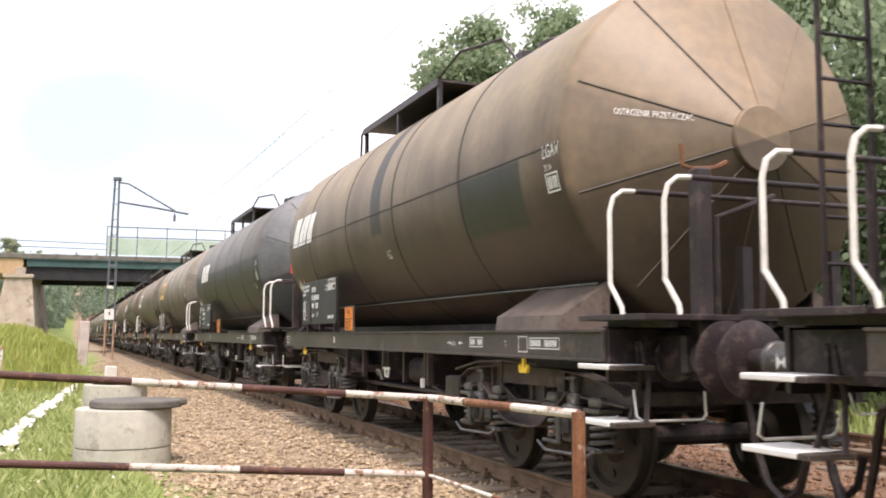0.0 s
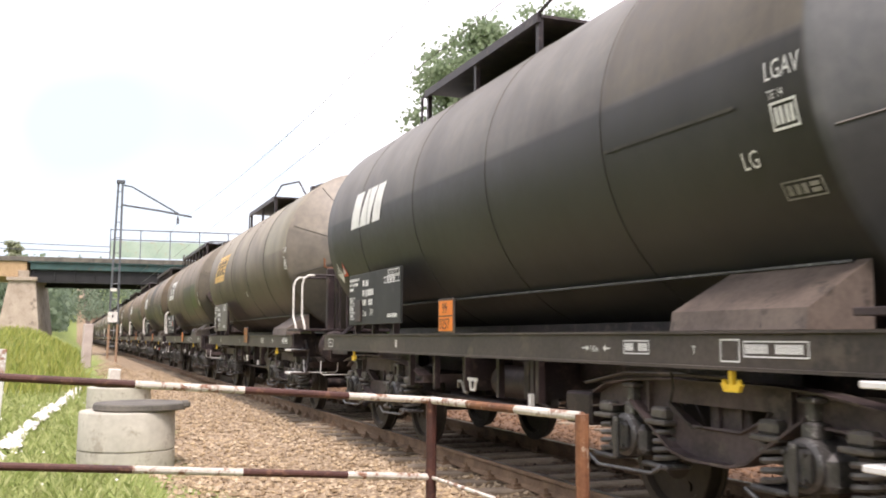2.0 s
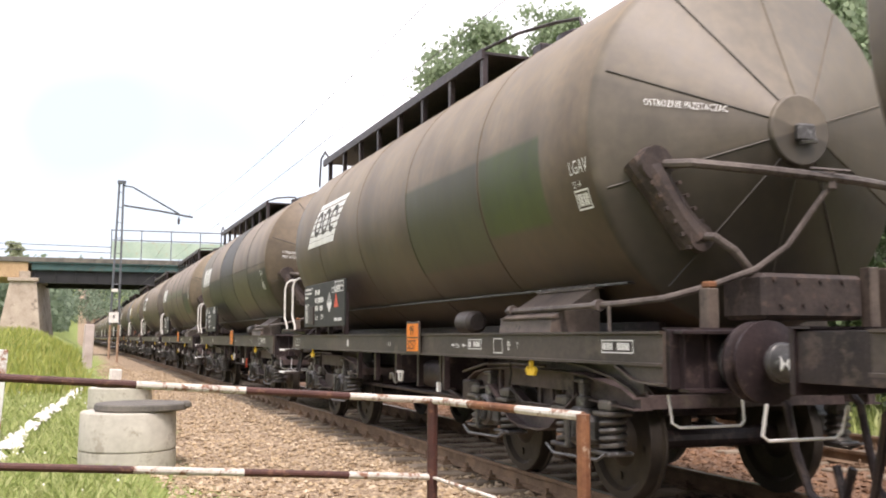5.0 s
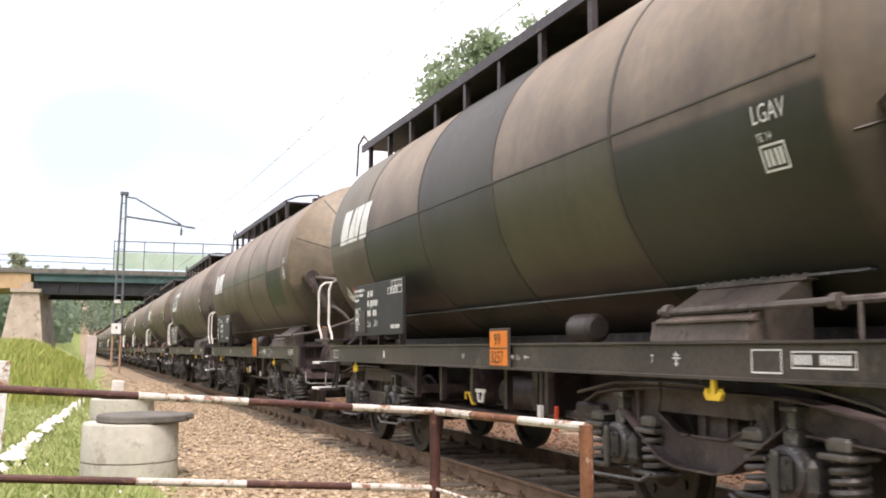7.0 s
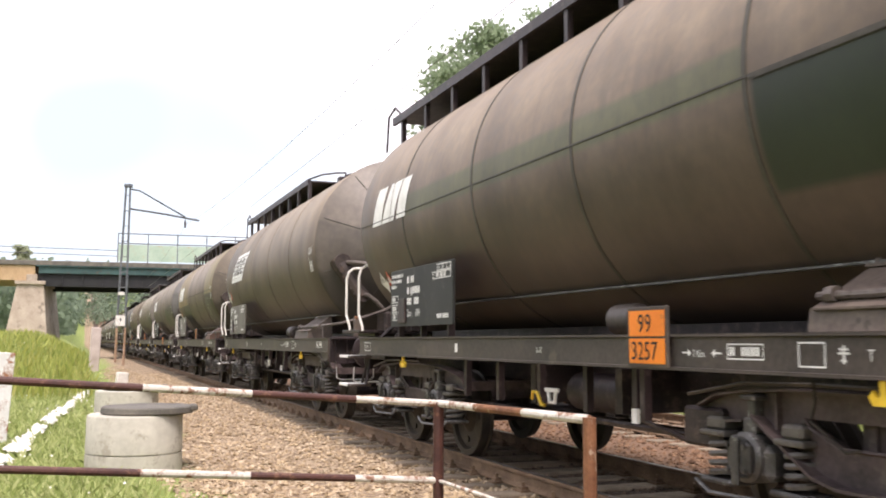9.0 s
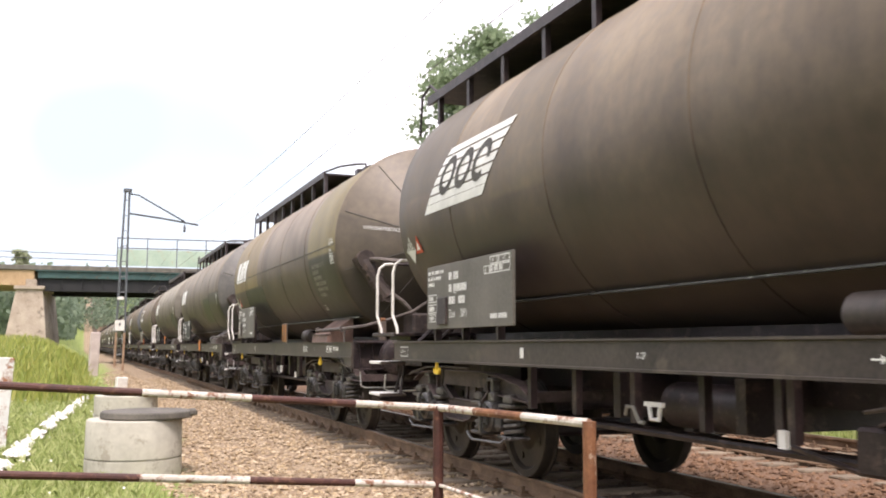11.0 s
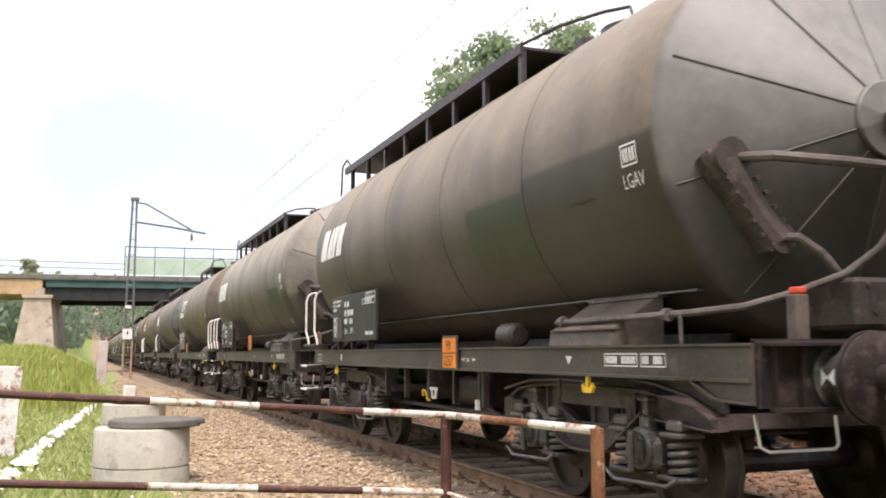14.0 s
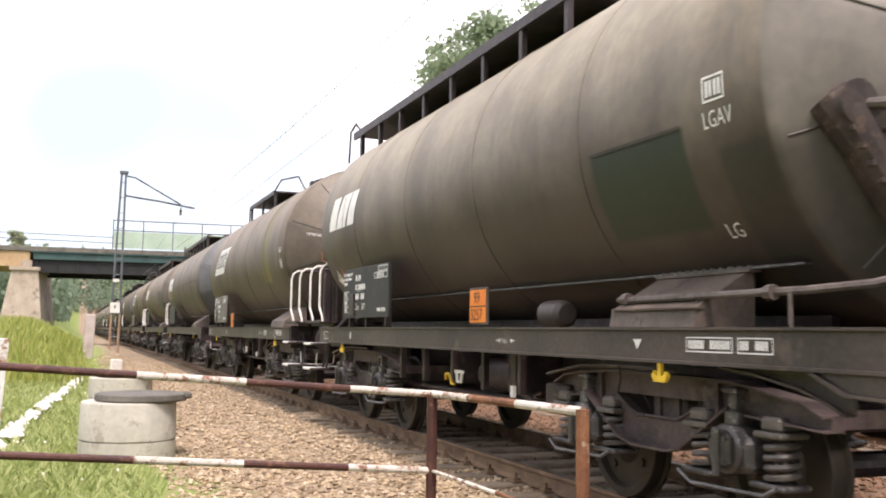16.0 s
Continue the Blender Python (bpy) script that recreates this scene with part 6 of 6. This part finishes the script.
def make_tree(name, x, y, h, spread, seed, leaves, label, leaf_size=0.16, mat=None, base=None):
    rnd = random.Random(seed)
    z0 = ground_z(x, y) - 0.1 if base is None else base
    tr = thing(name, label, "tree", pose(x, y, z0))
    bm = bmesh.new()
    tips = []
    top = Vector((rnd.uniform(-0.3, 0.3), rnd.uniform(-0.3, 0.3), h * 0.93))
    trunk = [Vector((0.25 * math.sin(i * 1.1 + seed), 0.25 * math.cos(i * 0.9 + seed), 0)) * (i / 8) + top * (i / 8) for i in range(9)]
    tube(bm, trunk, [0.022 * h * (1 - i / 9.5) for i in range(9)], 9)
    for i in range(26):
        f = rnd.uniform(0.25, 0.95)
        s = trunk[min(7, int(f * 8))].lerp(trunk[min(8, int(f * 8) + 1)], (f * 8) % 1)
        a = i * 2.4 + rnd.uniform(-0.4, 0.4)
        ln = spread * (1.0 - 0.72 * abs(f - 0.45)) * rnd.uniform(0.6, 1.1) * (1.2 - f * 0.75)
        e = s + Vector((math.cos(a) * ln, math.sin(a) * ln, ln * rnd.uniform(0.35, 0.8)))
        mid = s.lerp(e, 0.5) + Vector((0, 0, -0.08 * ln))
        tube(bm, [s, mid, e], [0.006 * h * (1.1 - f), 0.004 * h * (1.1 - f), 0.012], 5)
        tips += [e, mid.lerp(e, 0.5), mid]
        for j in range(3):
            q = mid.lerp(e, rnd.uniform(0.2, 1)) + Vector((rnd.gauss(0, 1), rnd.gauss(0, 1), rnd.gauss(0.1, 0.7))) * spread * 0.22
            tips.append(q)
    part("trunk", bm, BARK, tr)
    vs, fs = [], []
    tips.append(trunk[-1])
    for i in range(leaves):
        c = tips[rnd.randrange(len(tips))]
        g = spread * 0.095
        q = c + Vector((rnd.gauss(0, g), rnd.gauss(0, g), rnd.gauss(-0.1, g * 0.9)))
        s = leaf_size * rnd.uniform(0.6, 1.4)
        n_ = Vector((rnd.gauss(0, 1), rnd.gauss(0, 1), rnd.gauss(0.4, 0.8))).normalized()
        u = n_.orthogonal().normalized()
        v = n_.cross(u)
        k = len(vs)
        vs += [q - u * s, q + v * s * 0.55, q + u * s, q - v * s * 0.55]
        fs.append((k, k + 1, k + 2, k + 3))
    me = bpy.data.meshes.new("crown")
    me.from_pydata([tuple(q) for q in vs], [], fs)
    me.materials.append(mat or LEAF)
    part("crown", me, None, tr)
    return tr


make_tree("birch_tree", 14.3, 32.2, 14.1, 3.2, 3, 26000, "tall green birch behind the tracks", 0.12)
make_tree("birch_tree", 14.8, 34.2, 12.2, 2.6, 5, 16000, "green birch behind the tracks", 0.1)
make_tree("birch_tree", 16.4, 29.6, 14.2, 2.6, 11, 18000, "slender green birch behind the tracks", 0.1)
make_tree("birch_tree", 17.5, 16.5, 11.0, 4.2, 8, 22000, "broad dark green tree behind the second track", 0.11)
make_tree("birch_tree", 17.0, 9.5, 10.0, 4.0, 18, 16000, "broad dark green tree behind the second track", 0.11)
make_tree("bush", -4.6, 84, 1.7, 0.75, 21, 2200, "pale green shrub growing beside the bridge pier", 0.12, LEAF_PALE, 7.4)


def make_forest():
    """The wooded slope beyond the bridge, far off."""
    rnd = random.Random(9)
    vs, fs = [], []
    for i in range(3200):
        y = rnd.uniform(170, 430)
        x = rnd.uniform(-0.28 * y - 10, 0.2 * y)
        if -2 < x < 14 and y < 345:
            continue
        g = ground_z(x, y)
        h, r = rnd.uniform(9, 14), rnd.uniform(2.0, 3.4)
        for j in range(46):
            f = rnd.random() ** 0.8
            a = rnd.uniform(0, 6.28)
            rr = r * math.sqrt(max(0.02, 1 - (2 * f - 0.9) ** 2)) * rnd.uniform(0.5, 1.05)
            q = Vector((x + rr * math.cos(a), y + rr * math.sin(a), g + h * (0.12 + 0.9 * f)))
            s = rnd.uniform(0.3, 0.75)
            n_ = Vector((math.cos(a), math.sin(a), rnd.uniform(-0.2, 1.2))).normalized()
            u = n_.orthogonal().normalized() * s
            v = n_.cross(u) * 0.8
            k = len(vs)
            vs += [q - u - v * 0.3, q + v, q + u - v * 0.2, q - v]
            fs.append((k, k + 1, k + 2, k + 3))
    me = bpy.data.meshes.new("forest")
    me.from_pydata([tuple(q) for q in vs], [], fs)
    me.materials.append(LEAF_HAZED)
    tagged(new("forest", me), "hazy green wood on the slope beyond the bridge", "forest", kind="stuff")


make_forest()


def leaf_mass(name, count, place, size, mat, label, category, seed):
    """A bank of foliage as one mesh of leaf clumps."""
    rnd = random.Random(seed)
    vs, fs = [], []
    for i in range(count):
        q = Vector(place(rnd))
        s = rnd.uniform(0.6, 1.3) * size
        n_ = Vector((rnd.gauss(0, 1), rnd.gauss(0, 1), rnd.gauss(0.4, 0.8))).normalized()
        u = n_.orthogonal().normalized() * s
        v = n_.cross(u) * 0.6
        k = len(vs)
        vs += [q - u, q + v, q + u, q - v]
        fs.append((k, k + 1, k + 2, k + 3))
    me = bpy.data.meshes.new(name)
    me.from_pydata([tuple(q) for q in vs], [], fs)
    me.materials.append(mat)
    return tagged(new(name, me), label, category, kind="stuff")


def hedge_place(rnd):
    y = rnd.uniform(2, 48)
    top = 2.6 + 2.2 * smooth01((26 - y) / 8) + 1.1 * noise.noise((y * 0.35, 2, 5)) + 0.5 * noise.noise((y * 1.3, 7, 5))
    z = top * rnd.random() ** 0.7
    return 13.6 + 1.4 * noise.noise((y * 0.3, 0, 9)) + rnd.gauss(0, 0.7), y, 0.1 + z


def back_wood_place(rnd):
    """Close-set trees behind the shrubs, as high as a house."""
    y = rnd.uniform(1, 24)
    top = 7.0 + 1.6 * noise.noise((y * 0.3, 2, 15)) + 0.8 * noise.noise((y * 1.1, 7, 15))
    return 19.5 + 1.5 * noise.noise((y * 0.3, 0, 19)) + rnd.gauss(0, 0.8), y, 0.3 + top * rnd.random() ** 0.75


def leaf_screen_place(rnd):
    """Added belt of foliage, unseen left of the camera, that blocks low sky light."""
    y = rnd.uniform(-45, 55)
    top = 8 + 2.5 * noise.noise((y * 0.15, 1, 2))
    return -24 + 3 * noise.noise((y * 0.1, 4, 4)) + rnd.gauss(0, 1.6), y, top * rnd.random() ** 0.8


# the same added screen, unseen behind the camera
def leaf_screen_place_rear(rnd):
    x = rnd.uniform(-20, 3)
    return x, -40 + rnd.gauss(0, 1.8), (8 + 2.5 * noise.noise((x * 0.15, 1, 8))) * rnd.random() ** 0.8


leaf_mass("shrubs", 80000, hedge_place, 0.085, LEAF_DARK, "dark green shrubs along the far side of the tracks", "shrubs", 41)
leaf_mass("leaf_bank", 26000, back_wood_place, 0.2, LEAF_DARK, "close green trees behind the shrubs beyond the tracks", "wood", 44)
# two unseen belts, added to darken the tank sides and underframes
leaf_mass("leaf_bank", 9000, leaf_screen_place, 0.75, LEAF_DARK, "added leaf belt out of view on the left, blocks low sky light", "wood", 42)
leaf_mass("leaf_bank", 3500, leaf_screen_place_rear, 0.75, LEAF_DARK, "added leaf belt out of view behind the camera, blocks low sky light", "wood", 43)


def loose_quads(name, count, place, size, mat, label, category, seed, lean=0.5, wide=0.12):
    """Grass or leaf blades as one mesh of narrow triangles."""
    rnd = random.Random(seed)
    vs, fs = [], []
    for i in range(count):
        x, y = place(rnd)
        z = ground_z(x, y)
        h = size(x, y, rnd)
        a = rnd.uniform(0, 2 * math.pi)
        w = h * wide
        dx, dy = math.cos(a) * w, math.sin(a) * w
        lx, ly = rnd.gauss(0, lean) * h, rnd.gauss(0, lean) * h
        k = len(vs)
        vs += [(x - dx, y - dy, z - 0.03), (x + dx, y + dy, z - 0.03), (x + lx * 0.4 + dx * 0.6, y + ly * 0.4 + dy * 0.6, z + h * 0.6), (x + lx, y + ly, z + h)]
        fs += [(k, k + 1, k + 2), (k, k + 2, k + 3)]
    me = bpy.data.meshes.new(name)
    me.from_pydata(vs, [], fs)
    me.materials.append(mat)
    return tagged(new(name, me), label, category, kind="stuff")


def grass_place(rnd):
    while True:
        y = 3.6 + 60 * rnd.random() ** 2.2 - rnd.expovariate(1.4)
        x = 1.5 - rnd.random() * (3.0 + max(0.0, y) * 0.28) - abs(rnd.gauss(0, 0.5))
        edge = 1.0 + 0.5 * noise.noise((y * 0.5, 0, 7)) - max(0, 9 - y) * -0.12
        if x < edge - 0.6 * rnd.random():
            return x, y


loose_quads("grass", 110000, grass_place, lambda x, y, r: r.uniform(0.04, 0.13) * (1 + 0.012 * y), GRASS, "fresh green and yellow meadow grass on the verge", "grass", 5, 0.5, 0.07)


def tuft_place(rnd):
    """Clumps that straggle into the gravel near the barrier."""
    while True:
        x, y = rnd.uniform(-0.6, 2.3), rnd.uniform(4.0, 6.6)
        if noise.noise((x * 1.6, y * 1.6, 11)) > 0.02 + 0.16 * max(0.0, x - 0.4):
            return x, y


loose_quads("grass", 9000, tuft_place, lambda x, y, r: r.uniform(0.03, 0.12), GRASS, "straggling green tufts in the gravel by the barrier", "grass", 25, 0.6, 0.07)


def far_grass(rnd):
    return rnd.uniform(11.4, 20), 3 + 40 * rnd.random()


loose_quads("grass", 16000, far_grass, lambda x, y, r: r.uniform(0.15, 0.5), GRASS, "tall pale grass beyond the second track", "grass", 15, 0.3, 0.07)


def weed_place(rnd):
    y = 26 + 52 * rnd.random()
    return 0.4 - rnd.random() * (2.0 + y * 0.22), y


loose_quads("weeds", 16000, weed_place, lambda x, y, r: r.uniform(0.2, 0.65), WEED, "tall yellow-green weeds on the bank", "weeds", 16, 0.25, 0.05)
rnd_ = random.Random(31)
vs_, fs_ = [], []
for i_ in range(420):
    x_, y_ = grass_place(rnd_)
    z_, s_ = ground_z(x_, y_) + rnd_.uniform(0.1, 0.22), rnd_.uniform(0.008, 0.02)
    k_ = len(vs_)
    vs_ += [(x_ - s_, y_, z_), (x_, y_ - s_, z_ - s_ * 0.5), (x_ + s_, y_, z_), (x_, y_ + s_, z_ + s_ * 0.5), (x_, y_, z_ + s_)]
    fs_ += [(k_, k_ + 1, k_ + 4), (k_ + 1, k_ + 2, k_ + 4), (k_ + 2, k_ + 3, k_ + 4), (k_ + 3, k_, k_ + 4)]
me_ = bpy.data.meshes.new("meadow_flowers")
me_.from_pydata(vs_, [], fs_)
me_.materials.append(FLOWER)
tagged(new("meadow_flowers", me_), "tiny white flower heads in the grass", "flowers", kind="stuff")


def stones(name, count, place, mat, label, seed, s0, s1):
    rnd = random.Random(seed)
    base = [(1, 0, 0), (-1, 0, 0), (0, 1, 0), (0, -1, 0), (0, 0, 1), (0, 0, -1)]
    tri = [(0, 2, 4), (2, 1, 4), (1, 3, 4), (3, 0, 4), (2, 0, 5), (1, 2, 5), (3, 1, 5), (0, 3, 5)]
    vs, fs = [], []
    for i in range(count):
        x, y, z = place(rnd)
        s = rnd.uniform(s0, s1)
        a = rnd.uniform(0, 6.28)
        ca, sa = math.cos(a), math.sin(a)
        k = len(vs)
        for bx, by, bz in base:
            j = s * rnd.uniform(0.6, 1.2)
            px, py, pz = bx * j + rnd.uniform(-.3, .3) * s, by * j + rnd.uniform(-.3, .3) * s, bz * j * 0.65
            vs.append((x + px * ca - py * sa, y + px * sa + py * ca, z + pz))
        fs += [tuple(k + q for q in t) for t in tri]
    me = bpy.data.meshes.new(name)
    me.from_pydata(vs, [], fs)
    me.materials.append(mat)
    return tagged(new(name, me), label, "gravel", kind="stuff")


def gravel_near(rnd):
    while True:
        y = 4.5 + 40 * rnd.random() ** 1.8
        x = rnd.uniform(0.6, 4.1)
        if x > 0.95 + 0.5 * noise.noise((y * 0.5, 0, 7)) - max(0, 9 - y) * 0.05:
            return x, y, ground_z(x, y) + rnd.uniform(-0.01, 0.02)


def gravel_tracks(rnd):
    y = 2.5 + 25 * rnd.random() ** 1.5
    x = rnd.uniform(5.9, 11.6)
    return x, y, ground_z(x, y) + rnd.uniform(-0.03, 0.02)


stones("gravel", 22000, gravel_near, STONE, "sandy brown crushed stone beside the track", 6, 0.018, 0.045)
stones("ballast", 26000, gravel_tracks, STONE_RED, "rust-stained ballast between and beyond the rails", 7, 0.022, 0.05)


def gravel_shaded(rnd):
    y = 2.5 + 30 * rnd.random() ** 1.4
    x = rnd.uniform(4.1, 6.1)
    return x, y, ground_z(x, y) + rnd.uniform(-0.03, 0.015)


stones("ballast", 9000, gravel_shaded, STONE_SHADED, "ballast between the rails with the wagons' shade in its colour", 17, 0.022, 0.05)


def motions():
    """The train rolls past; the wheels of the wagons that come near turn on it."""
    times = [0.5 * i for i in range(33)]
    for k, w in WAGONS.items():
        walk(w, [(t, pose(TRACK, advance(t) + PITCH * k + WAGON_SHIFT.get(k, 0), 0)) for t in times])
    start = advance(0)
    ticks = [i / 15 for i in range(241)]
    spins = [(t, math.degrees((advance(t) - start) / 0.46)) for t in ticks]
    for ws, y in WHEELSETS:
        walk(ws, [(t, pose(0, y, 0.46, -a, 0, 0)) for t, a in spins])


motions()
